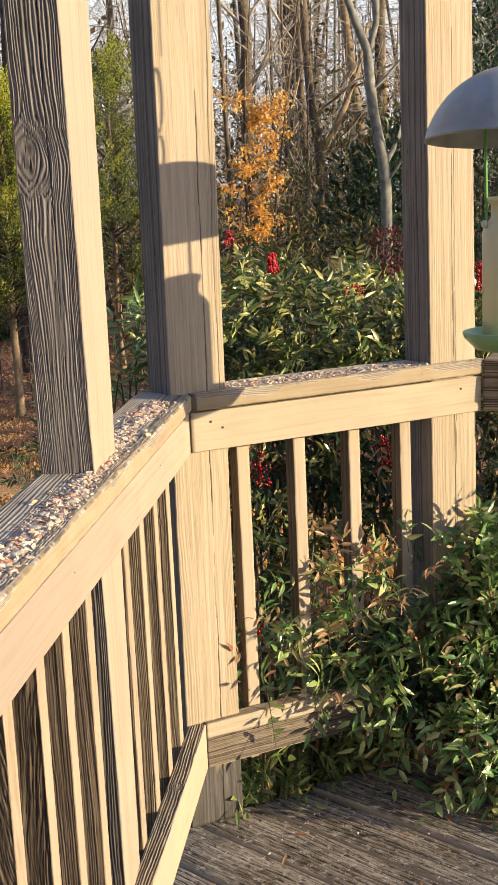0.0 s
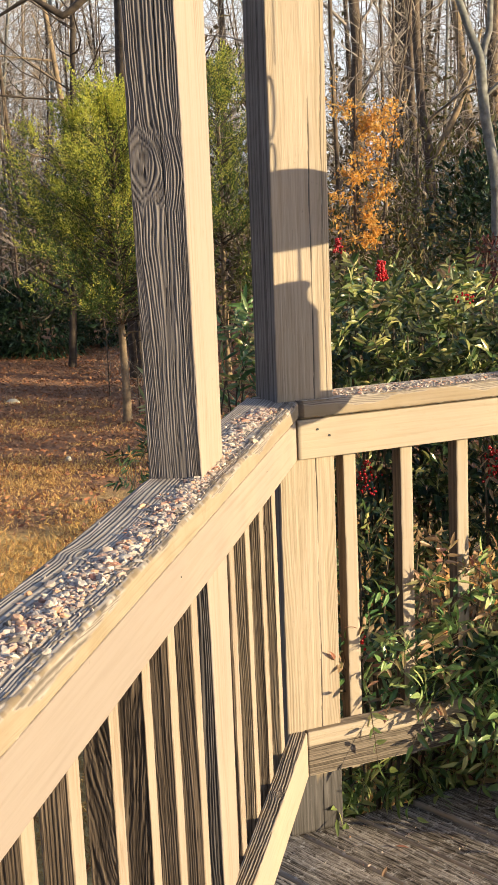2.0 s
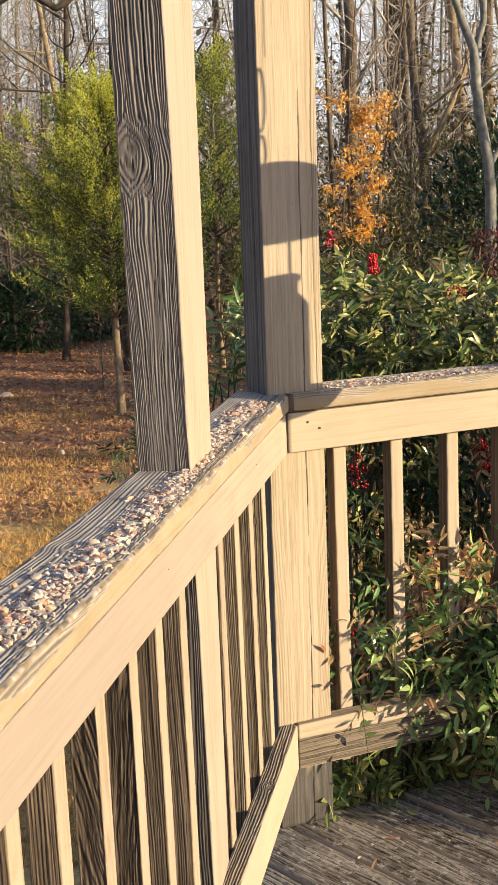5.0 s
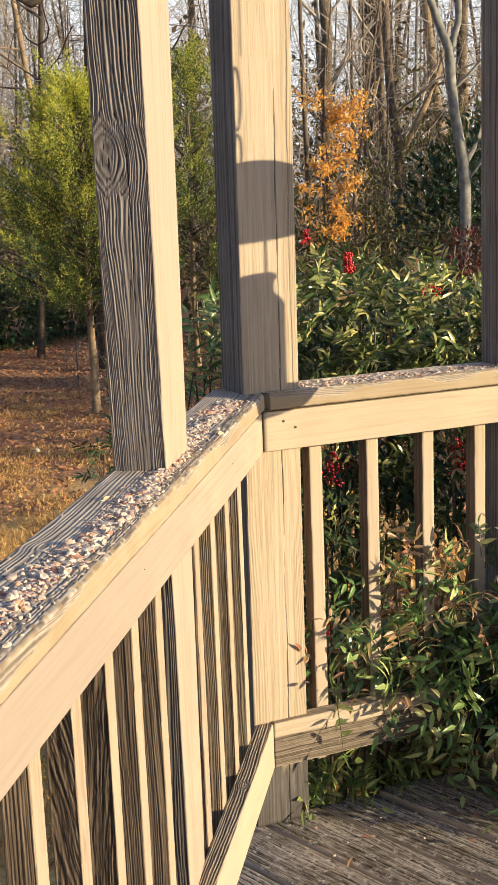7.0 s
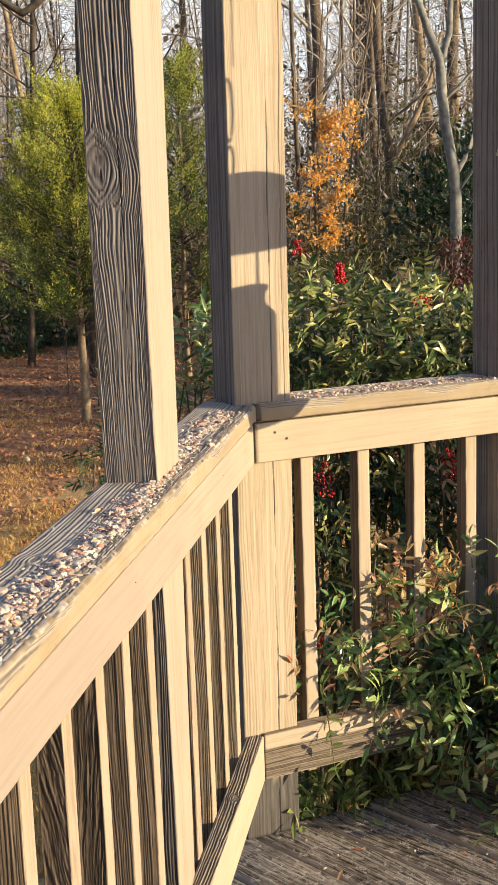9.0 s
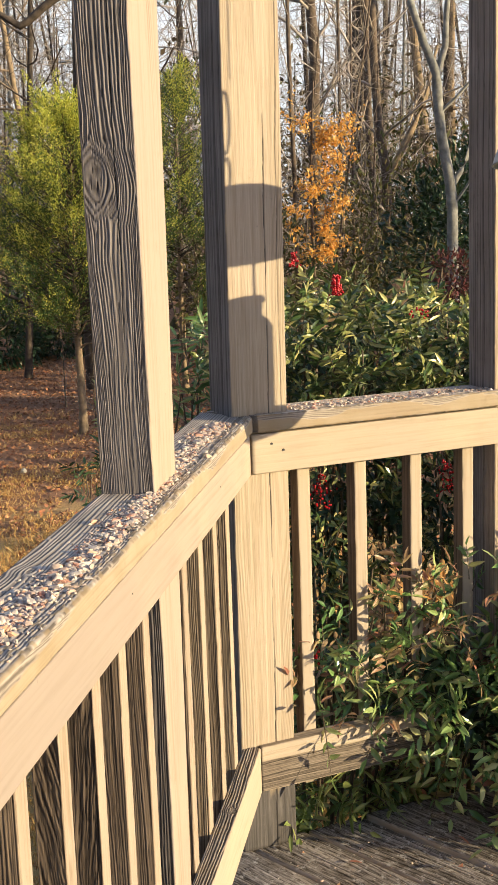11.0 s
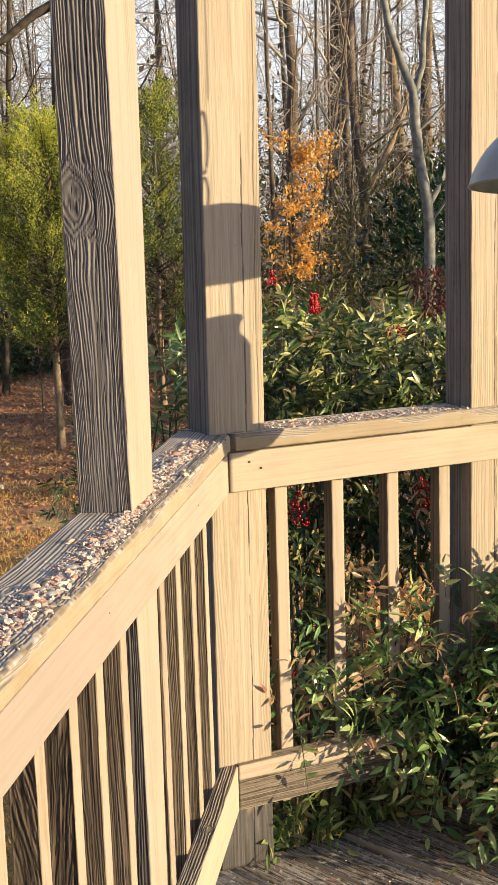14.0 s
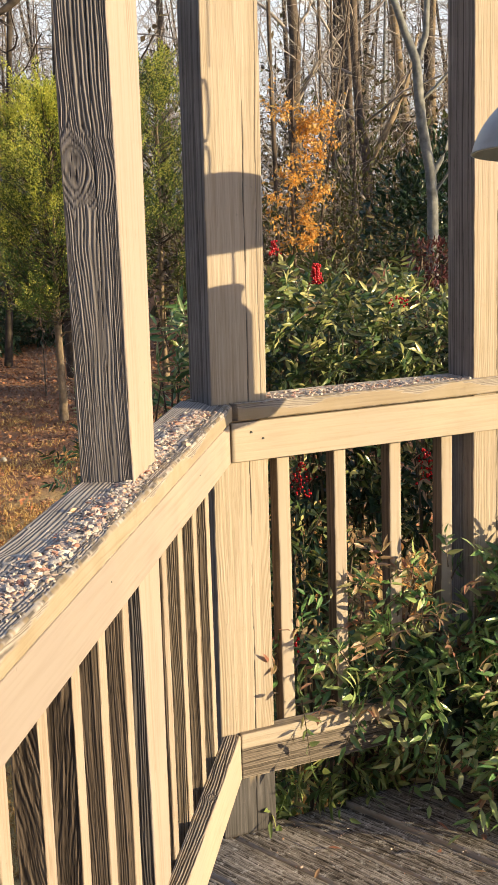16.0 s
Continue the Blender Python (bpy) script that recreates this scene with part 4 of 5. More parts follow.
def grow(rs, p, w, L, r, depth, out, taper=0.55, bend=0.18, kids=(3, 5), up=0.12, seg=5, spread=0.75):
    """Limbs that fork: appends tapered paths to out[depth]."""
    pts = [(*p, r)]
    q, d = np.array(p, float), np.array(w, float)
    d /= np.linalg.norm(d)
    nodes = []
    for k in range(seg):
        d = d + rs.normal(0, bend, 3) + np.array([0, 0, up * (0.4 if depth else 0.1)])
        d /= np.linalg.norm(d)
        q = q + d * L / seg
        rr = r * (1 - (1 - taper) * (k + 1) / seg)
        pts.append((*q, rr))
        nodes.append((q.copy(), d.copy(), rr))
    out[depth].append(pts)
    if depth + 1 < len(out):
        for _ in range(rs.randint(*kids)):
            k = rs.randint(1 if depth else 0, seg)
            c, dd, rr = nodes[k]
            sd = np.cross(dd, rs.normal(size=3))
            sd /= np.linalg.norm(sd) + 1e-9
            grow(rs, c, dd * 0.6 + sd * spread, L * rs.uniform(0.35, 0.62), rr * rs.uniform(0.35, 0.6), depth + 1, out, taper, bend * 1.25, kids, up, max(3, seg - 1), spread)


def bare_tree(seed, label, place, height, r, lean=(0, 0), mat_=None, levels=4, kids=(4, 7), first=0.1, curve=None, limbs=None):
    """A leafless tree: trunk, then limbs and twigs as a second mesh."""
    rs = np.random.RandomState(seed)
    t = thing("tree", label, "tree", pose(*place), "bare trees")
    if curve is None:
        z = np.linspace(0, height, 9)
        curve = [(lean[0] * q / height + 0.06 * r * 10 * (TABLE[(seed * 17 + k) % 4096] - 0.5), lean[1] * q / height + 0.06 * r * 10 * (TABLE[(seed * 29 + k) % 4096] - 0.5), q, r * (1.25 if k == 0 else 1 - 0.6 * q / height)) for k, q in enumerate(z)]
    part("trunk", tubes("trunk", [curve], 10), mat_ or bark_brown, t)
    out = [[] for _ in range(levels)]
    c = np.array(curve)
    for k in range(limbs if limbs is not None else int(height * 1.6)):
        f = (first + (0.85 - first) * rs.rand() ** 1.4) * (len(c) - 1)
        i = min(int(f), len(c) - 2)
        q = c[i] + (c[i + 1] - c[i]) * (f - i)
        a = rs.rand() * 6.283
        grow(rs, q[:3], (math.cos(a), math.sin(a), rs.uniform(0.1, 0.9)), rs.uniform(0.7, 1.8) * min(1.0, 0.25 + height / 10), q[3] * rs.uniform(0.25, 0.5), 1, out, kids=kids)
    flat = [p for lv in out for p in lv]
    if flat:
        part("branchwork", tubes("branchwork", flat, 3), twig_mat if mat_ is bark_brown or mat_ is None else mat_, t, kind="stuff")
    return t


def leafy_shrub(label, blobs, n, seed, lens, widths, mt, category="shrub", name="evergreen_shrub", stems=14, droop=0.2, shell=0.5):
    rs = np.random.RandomState(seed)
    t = thing(name, label, category)
    pos, out = in_blobs(blobs, n, rs, shell)
    keep = pos[:, 2] > GZ
    pos, out = pos[keep], out[keep]
    k = len(pos)
    way = out + rs.normal(0, 0.6, (k, 3)) + np.array([0, 0, 0.15])
    part("foliage", leaves("foliage", pos, way, np.array([0, 0, 1.0]) + rs.normal(0, 0.4, (k, 3)), rs.uniform(*lens, k), rs.uniform(*widths, k), droop=droop), mt, t, kind="stuff")
    paths = []
    for _ in range(stems):
        b = blobs[rs.randint(len(blobs))]
        x, y = b[0] + rs.uniform(-0.5, 0.5) * b[3], b[1] + rs.uniform(-0.5, 0.5) * b[4]
        paths.append([(x + 0.1 * rs.normal() * q, y + 0.1 * rs.normal() * q, GZ + (b[2] + 0.6 * b[5] - GZ) * q, 0.014 * (1.1 - 0.8 * q)) for q in (0, 0.35, 0.7, 1)])
    part("stem", tubes("stem", paths, 5), bark_brown, t, kind="stuff")
    return t


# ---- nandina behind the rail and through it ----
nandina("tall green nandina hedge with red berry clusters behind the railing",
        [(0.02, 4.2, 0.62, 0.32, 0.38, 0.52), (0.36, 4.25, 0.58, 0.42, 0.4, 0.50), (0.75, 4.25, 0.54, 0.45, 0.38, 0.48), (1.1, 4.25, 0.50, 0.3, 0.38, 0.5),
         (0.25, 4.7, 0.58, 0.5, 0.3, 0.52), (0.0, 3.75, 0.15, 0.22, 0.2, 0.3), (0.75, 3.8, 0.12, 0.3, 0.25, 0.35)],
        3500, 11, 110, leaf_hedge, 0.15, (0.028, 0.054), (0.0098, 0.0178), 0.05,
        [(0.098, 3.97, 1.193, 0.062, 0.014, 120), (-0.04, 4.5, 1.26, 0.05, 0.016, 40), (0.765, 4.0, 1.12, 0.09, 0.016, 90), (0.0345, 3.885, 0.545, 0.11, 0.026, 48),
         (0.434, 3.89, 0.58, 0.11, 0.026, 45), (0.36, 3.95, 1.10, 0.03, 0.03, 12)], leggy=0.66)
# unseen bushes, added to keep the sun off the hedge's lower leaves
nandina("nandina hedge added out of view to shade the hedge behind the railing", [(1.5, 3.72, 0.36, 0.36, 0.38, 0.52), (2.05, 3.5, 0.36, 0.42, 0.36, 0.52), (2.65, 3.3, 0.36, 0.45, 0.34, 0.52), (3.25, 3.1, 0.35, 0.45, 0.34, 0.52)], 1600, 17, 18, leaf_hedge, 0.16, (0.04, 0.075), (0.014, 0.024), 0.05, None, None, 7)
nandina("low nandina growth beside the corner post", [(-0.45, 4.7, 0.35, 0.28, 0.35, 0.6), (-0.30, 3.9, -0.05, 0.3, 0.3, 0.4)], 260, 12, 16, leaf_green, 0.17, (0.05, 0.09), (0.012, 0.02), 0.03)
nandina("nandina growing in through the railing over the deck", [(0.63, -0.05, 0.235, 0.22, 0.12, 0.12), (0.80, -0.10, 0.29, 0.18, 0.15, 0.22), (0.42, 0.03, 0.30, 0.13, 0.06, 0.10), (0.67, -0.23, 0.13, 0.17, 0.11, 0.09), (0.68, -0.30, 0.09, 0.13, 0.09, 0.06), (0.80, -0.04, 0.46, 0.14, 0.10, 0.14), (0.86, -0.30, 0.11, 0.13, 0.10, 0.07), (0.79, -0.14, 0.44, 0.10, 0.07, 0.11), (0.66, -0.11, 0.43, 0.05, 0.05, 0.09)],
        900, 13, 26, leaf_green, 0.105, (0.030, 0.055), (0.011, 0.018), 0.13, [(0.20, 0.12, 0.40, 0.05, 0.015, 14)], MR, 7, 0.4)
nandina("young nandina shoots among the balusters", [(0.37, 0.03, 0.45, 0.12, 0.05, 0.10), (0.55, -0.02, 0.46, 0.15, 0.06, 0.12), (0.30, 0.05, 0.28, 0.05, 0.03, 0.05), (0.20, 0.06, 0.33, 0.09, 0.04, 0.08), (0.36, 0.08, 0.36, 0.13, 0.05, 0.09), (0.86, -0.15, 0.62, 0.04, 0.035, 0.08)], 120, 14, 14, leaf_green, 0.10, (0.026, 0.048), (0.009, 0.014), 0.3, None, MR, 7)
# leaf_pale gives this growth the sunlight that doesn't reach it
nandina("shaded nandina growth under the bottom rail", [(0.27, 0.10, 0.06, 0.20, 0.045, 0.08), (0.25, 0.20, -0.02, 0.25, 0.08, 0.14), (0.75, 0.25, 0.0, 0.35, 0.15, 0.26)], 620, 15, 0, leaf_pale, 0.10, (0.03, 0.055), (0.011, 0.018), 0.05, None, MR, 7)

leafy_shrub("small bush of dry tan leaves behind the balusters", [(0.30, 3.45, 0.32, 0.11, 0.09, 0.11), (0.38, 3.45, 0.26, 0.10, 0.08, 0.11)], 380, 16, (0.03, 0.055), (0.014, 0.022), by_island("dry_tan_leaf", [(0.66, 0.38, 0.15), (0.74, 0.48, 0.23), (0.56, 0.28, 0.11), (0.7, 0.52, 0.28)], 0.6, 0.4), name="dry_bush", stems=4)

# ---- cedar ----
def cedar_tree(label, place, seed, tall, wide, count, sunlit_share):
    """A young cedar: bare foot, limbs all round, upright plumes of fine sprays along them."""
    rs = np.random.RandomState(seed)
    cedar = thing("cedar_tree", label, "tree", pose(*place), "cedars")
    trunk = part("trunk", tubes("trunk", [[(0, 0, -0.05, 0.046), (0.0, 0, 0.3, 0.036), (-0.01, 0, 0.9, 0.032), (0.0, 0.02, 1.6, 0.026), (0.02, 0, 2.3, 0.014), (0, 0, 0.85 + tall, 0.005)]], 10), bark_tan, cedar)
    for p in ([(0, 0, 0.75, 0.012), (0.07, -0.05, 0.80, 0.010), (0.16, -0.1, 0.81, 0.006)], [(0, 0, 0.85, 0.012), (0.06, -0.1, 0.95, 0.009), (0.10, -0.12, 1.0, 0.006)]):
        part("dead_limb", tubes("dead_limb", [p], 6), bark_tan, trunk)
    limbs, SP, SW, TIP = [], [], [], []

    def plume(c, d, length, young, n):
        """A pointed spray: fine blades that close up towards its tip. young: share in the sunlit colour."""
        d = d / np.linalg.norm(d)
        u = rs.rand(n, 1) ** 0.8
        r = rs.normal(0, 1, (n, 3)) * 0.17 * length * (1.03 - u)
        SP.append(c + d * length * u + r)
        SW.append(d * 0.8 + r * (2.6 / length) + rs.normal(0, 0.42, (n, 3)))
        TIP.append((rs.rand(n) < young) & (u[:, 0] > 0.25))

    for k in range(count):
        z = 0.85 + tall * rs.rand() ** 0.9
        f = (z - 0.85) / tall
        L = wide * ((1 - f ** 1.7) + 0.09) * rs.uniform(0.4, 1.1) * (0.7 + 0.3 * min(1, f * 4))
        a = rs.rand() * 6.283
        w0 = np.array([math.cos(a), math.sin(a), 0.05 + 0.7 * f + rs.uniform(-0.15, 0.35)])
        bow = np.array([0, 0, 0.28 * L])
        limbs.append([(*(np.array([0, 0, z]) + w0 * L * q + bow * q * q), 0.007 * (1.1 - 0.9 * q)) for q in np.linspace(0, 1, 5)])
        shade = rs.uniform(0.3, 1.3)
        for h in range(int(8 * L) + 2):
            q = rs.uniform(0.3, 1.0)
            c = np.array([0, 0, z]) + w0 * L * q + bow * q * q + rs.normal(0, 0.03, 3)
            plume(c, w0 * 0.55 + rs.normal(0, 0.28, 3) + np.array([0, 0, 0.75]), rs.uniform(0.14, 0.34), min(1, sunlit_share * shade * (0.05 + 1.7 * f)), 84)
        plume(np.array([0, 0, z]) + w0 * L * 0.9 + bow * 0.81, w0 * 0.8 + np.array([0, 0, 0.5]), rs.uniform(0.2, 0.42), min(1, sunlit_share * shade), 90)
    for k in range(9):
        a = rs.rand() * 6.283
        plume(np.array([0.16 * math.cos(a) * k / 4, 0.16 * math.sin(a) * k / 4, 0.72 + tall * rs.uniform(0.85, 1.0)]), np.array([0.15 * math.cos(a), 0.15 * math.sin(a), 1.0]), rs.uniform(0.3, 0.55), sunlit_share, 150)
    SP, SW, TIP = np.concatenate(SP), np.concatenate(SW), np.concatenate(TIP)
    part("branchwork", tubes("branchwork", limbs, 5), bark_dark, cedar, kind="stuff")
    # sunlit yellow painted on high and outer sprays, shade green on the rest
    for nm, sel, mt, lab in (("foliage", ~TIP, leaf_cedar_shade, "dark green sprays coloured as in shade"), ("young_foliage", TIP, leaf_cedar_sun, "yellow-green sprays coloured as in sun")):
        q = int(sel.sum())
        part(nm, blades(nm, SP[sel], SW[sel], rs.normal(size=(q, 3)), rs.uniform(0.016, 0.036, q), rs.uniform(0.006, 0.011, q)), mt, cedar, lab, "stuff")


cedar_tree("young yellow-green cedar with a bare lower trunk on the lawn's edge", (-2.05, 11.1, GZ), 21, 1.85, 1.05, 200, 0.95)
cedar_tree("dull olive cedar standing among the first trees", (-1.35, 13.6, GZ), 22, 2.4, 0.85, 100, 0.4)

# ---- trees that stand out at the wood's edge ----
g = GZ
bare_tree(31, "grey forked tree with smooth mottled bark", (1.265, 10.8, g), 4, 0.066, mat_=bark_grey, limbs=2, curve=[(0.00, 0.00, 0.00, 0.059), (0.00, 0.00, 1.50, 0.050), (0.00, 0.00, 1.88, 0.048), (-0.02, 0.00, 2.11, 0.047), (-0.09, 0.00, 2.49, 0.044), (-0.12, 0.00, 2.82, 0.043), (-0.13, 0.00, 3.00, 0.041), (-0.22, 0.00, 3.22, 0.032), (-0.33, 0.00, 3.54, 0.030), (-0.42, 0.08, 4.13, 0.024)])
fork = thing("tree", "grey side stems of the forked tree", "tree", pose(1.265, 10.82, g), "bare trees")
part("trunk", tubes("trunk", [[(-0.13, 0.00, 2.97, 0.030), (-0.05, 0.00, 3.22, 0.027), (-0.04, 0.00, 3.49, 0.024), (0.04, 0.00, 4.20, 0.017)], [(-0.01, 0.00, 2.06, 0.030), (0.08, 0.00, 2.20, 0.021), (0.12, 0.00, 2.28, 0.017), (0.23, 0.00, 2.66, 0.011)]], 8), bark_grey, fork)
bare_tree(32, "leaning forked brown tree", (1.1, 17, g), 5, 0.06, curve=[(0.02, 0, 0, 0.09), (0.02, 0, 1.56, 0.075), (0.02, 0, 2.39, 0.07), (-0.08, 0, 3.04, 0.06), (-0.13, 0, 3.9, 0.055), (-0.15, 0, 6, 0.03)], limbs=8)
tan_stem = thing("tree", "pale leaning stem of a forked tree", "tree", pose(1.1, 17, g), "bare trees")
part("trunk", tubes("trunk", [[(0.02, 0, 2.36, 0.05), (0.2, 0, 2.62, 0.045), (0.4, 0, 3.02, 0.04), (0.54, 0, 3.3, 0.03), (0.7, 0, 4.0, 0.02)]], 8), bark_tan, tan_stem)
for k, (x, y, ln, r, mt, nb) in enumerate(((-0.05, 14, -0.08, 0.03, bark_brown, 10), (0.28, 22, -0.05, 0.14, bark_brown, 10), (1.14, 20, -0.1, 0.08, bark_brown, 10), (2.72, 24, -0.53, 0.108, bark_tan, 6), (3.02, 26, 0.04, 0.10, bark_tan, 6),
                                          (0.55, 18, 0.0, 0.03, bark_brown, 12), (0.73, 18.5, 0.0, 0.026, bark_brown, 12), (1.9, 25, 0.1, 0.042, bark_grey, 10), (-6.15, 20, 0.3, 0.038, bark_brown, 12), (-5.7, 24, 0.2, 0.05, bark_grey, 10),
                                          (-7.5, 26, 0.3, 0.04, bark_brown, 12), (-2.42, 26, 0.0, 0.085, bark_brown, 10), (-7.9, 30, 0.3, 0.05, bark_tan, 10), (-5.6, 19, 0.6, 0.03, bark_grey, 14), (-3.46, 15.2, 0.3, 0.042, bark_dark, 12),
                                          (-1.2, 19, 0.1, 0.05, bark_brown, 10), (-3.2, 22, -0.2, 0.06, bark_grey, 10), (3.4, 19, 0.1, 0.07, bark_brown, 10), (2.7, 17, 0.0, 0.03, bark_brown, 12), (-4.6, 18, -0.3, 0.035, bark_brown, 14))):
    bare_tree(40 + k, ("slim" if r < 0.05 else "tall") + " bare woodland tree with fine twigs", (x, y, g), 9.0, r, (ln * 2, 0.1), mt, 4, (3, 6), 0.12, limbs=nb * 2 if x > -3 else nb * 4)
bare_tree(70, "thin pale dead sapling stub", (-4.72, 15.3, g), 1.1, 0.03, mat_=bark_tan, limbs=0, curve=[(0, 0, 0, 0.035), (-0.01, 0, 0.35, 0.03), (-0.03, 0, 0.7, 0.026), (-0.06, 0, 1.05, 0.02)])

big = bare_tree(71, "dark trunk with a long crooked limb behind the cedar", (-2.43, 14.0, g), 5, 0.09, mat_=bark_dark, limbs=9, curve=[(0, 0, 0, 0.10), (-0.01, 0, 1.6, 0.09), (0.02, 0, 3.2, 0.085), (0.06, 0, 4.3, 0.08), (0.08, 0, 6.0, 0.05)])
part("crooked_limb", tubes("crooked_limb", [[(0.05, 0, 4.40, 0.055), (-0.20, 0, 4.28, 0.05), (-0.38, 0, 4.15, 0.045), (-0.51, 0, 4.05, 0.042), (-0.60, 0, 4.00, 0.042), (-0.72, 0, 4.07, 0.036), (-0.95, 0, 4.22, 0.028), (-1.4, 0.1, 4.02, 0.015)]], 8), bark_dark, big.children[0])
bare_tree(72, "slim pale stem rising behind the cedar", (-3.68, 17.2, g), 6, 0.036, mat_=bark_tan, limbs=20, curve=[(0, 0, 0, 0.044), (-0.04, 0, 1.42, 0.041), (-0.11, 0, 3.13, 0.039), (-0.30, 0, 4.71, 0.034), (-0.46, 0, 6.3, 0.024)])

# oak sapling that holds its orange leaves
oak = thing("oak_sapling", "slender oak sapling holding bright orange dry leaves", "tree", pose(0.08, 13.0, g))
rs = np.random.RandomState(71)
part("trunk", tubes("trunk", [[(0, 0, 0, 0.025), (0.02, 0, 1.2, 0.02), (0.0, 0, 2.2, 0.015), (0.05, 0, 3.2, 0.008)]], 8), bark_brown, oak)
out = [[] for _ in range(3)]
for k in range(30):
    z = rs.uniform(1.35, 2.75)
    a = rs.rand() * 6.283
    grow(rs, (0.02, 0, z), (math.cos(a), math.sin(a), 0.35), rs.uniform(0.2, 0.42), 0.006, 1, out, kids=(3, 5))
fl = [p for lv in out for p in lv]
part("branchwork", tubes("branchwork", fl, 4), twig_mat, oak, kind="stuff")
LPs = np.array([np.array(p[rs.randint(1, len(p))][:3]) + rs.normal(0, 0.03, 3) for p in fl for dens in (rs.choice((4, 14, 46)),) for _ in range(dens)])
part("foliage", leaves("foliage", LPs, rs.normal(size=LPs.shape) + np.array([0, 0, -0.4]), rs.normal(size=LPs.shape) + np.array([0, -0.5, 0.5]), rs.uniform(0.026, 0.05, len(LPs)), rs.uniform(0.016, 0.03, len(LPs)), droop=0.3), leaf_orange, oak, "dry orange leaves", "stuff")

# ---- evergreen understorey ----
leafy_shrub("dark glossy evergreen shrub at the wood's edge", [(-4.9, 16.4, 0.05, 0.7, 0.5, 0.65), (-4.1, 16.3, -0.05, 0.6, 0.5, 0.6), (-5.7, 16.6, 0.05, 0.6, 0.5, 0.7), (-3.4, 17.2, 0.1, 0.7, 0.5, 0.7)], 9000, 81, (0.08, 0.15), (0.03, 0.05), leaf_dark)
leafy_shrub("tall dark holly thicket among the trunks", [(1.12, 11.6, 0.8, 0.42, 0.4, 0.95), (1.42, 11.5, 0.9, 0.42, 0.4, 1.1), (2.6, 14.6, 1.3, 0.75, 0.5, 1.9), (3.2, 15.6, 1.8, 0.8, 0.5, 2.2), (2.1, 15.5, 0.9, 0.6, 0.5, 1.2)], 17000, 82, (0.06, 0.12), (0.025, 0.045), leaf_dark)
leafy_shrub("low burgundy-leaved shrub behind the hedge", [(0.93, 8.0, 1.03, 0.16, 0.2, 0.13), (0.95, 8.1, 0.5, 0.2, 0.2, 0.5)], 1600, 83, (0.03, 0.055), (0.014, 0.024), by_island("burgundy_leaf", [(0.10, 0.03, 0.035), (0.14, 0.05, 0.05), (0.07, 0.025, 0.03), (0.12, 0.08, 0.05)], 0.45, 0.2))
leafy_shrub("olive-green brush behind the hedge", [(0.2, 9.0, 0.5, 0.6, 0.5, 0.6), (-0.3, 12.0, 0.7, 0.5, 0.5, 0.9), (0.7, 10.5, 0.6, 0.7, 0.5, 0.65), (0.5, 15, 0.9, 1.0, 0.6, 0.9), (-1.0, 13.5, 0.7, 0.5, 0.5, 1.1), (0.85, 13.4, 0.9, 0.5, 0.5, 1.3), (1.4, 17.5, 1.3, 1.2, 0.6, 1.5)], 9000, 84, (0.05, 0.1), (0.018, 0.034), by_island("olive_leaf", [(0.07, 0.08, 0.024), (0.11, 0.105, 0.035), (0.045, 0.058, 0.018), (0.16, 0.13, 0.055)], 0.55, 0.25), shell=0.2)

# ---- far woods ----
rs = np.random.RandomState(91)
far = thing("far_woods", "dense bare winter woodland reaching into the distance", "woods", None, kind="stuff")
tr, tw = [], []
for k in range(260):
    y = rs.uniform(21, 80)
    x = rs.uniform(-0.42, 0.32) * y
    h = rs.uniform(8, 18)
    r = (abs(rs.normal(0.0, 0.05)) + 0.02) * (0.45 if x < -0.08 * y else 1.0)
    lx = rs.normal(0, 0.9)
    tr.append([(x + lx * q, y, GZ + h * q, r * (1 - 0.6 * q)) for q in (0, 0.25, 0.5, 1)])
    for j in range(85):
        q = rs.uniform(0.03, min(0.9, (2.2 + 0.2 * y) / h))
        p = np.array([x + lx * q, y, GZ + h * q])
        d = rs.normal(size=3) + np.array([0, 0, 0.5])
        d /= np.linalg.norm(d)
        L = rs.uniform(0.5, 3.2)
        d2 = d + rs.normal(0, 0.45, 3)
        tw.append([(*p, 0.010), (*(p + d * L * 0.35), 0.007), (*(p + (d + 0.6 * d2) * L * 0.42), 0.005), (*(p + (d + d2) * L * 0.5 + rs.normal(0, 0.12, 3)), 0.003)])
part("distant_trunk", tubes("distant_trunk", tr, 6), bark_dark, far, kind="stuff")
n = 46000
ty = rs.uniform(19, 70, n)
tx = rs.uniform(-0.42, 0.32, n) * ty
tz = GZ + rs.rand(n) ** 1.4 * (0.9 + 0.07 * ty + 4.5 * vnoise(tx * 0.5 + 50, ty * 0.3, 88) ** 2)
part("thicket", blades("thicket", np.stack([tx, ty, tz], 1), rs.normal(size=(n, 3)), rs.normal(size=(n, 3)), rs.uniform(0.10, 0.26, n), rs.uniform(0.05, 0.13, n)), by_island("brown_thicket", [(0.07, 0.052, 0.032), (0.11, 0.077, 0.045), (0.055, 0.064, 0.026), (0.17, 0.115, 0.065), (0.085, 0.095, 0.035)], 0.8, 0.3), far, kind="stuff")
part("twig", tubes("twig", tw, 3), twig_mat, far, kind="stuff")

# ---- lawn and fallen leaves ----
rs = np.random.RandomState(95)
n = 250000
gx_, gy_ = rs.uniform(-5.5, 0.2, n), 3.2 + 9.5 * rs.rand(n) ** 1.1
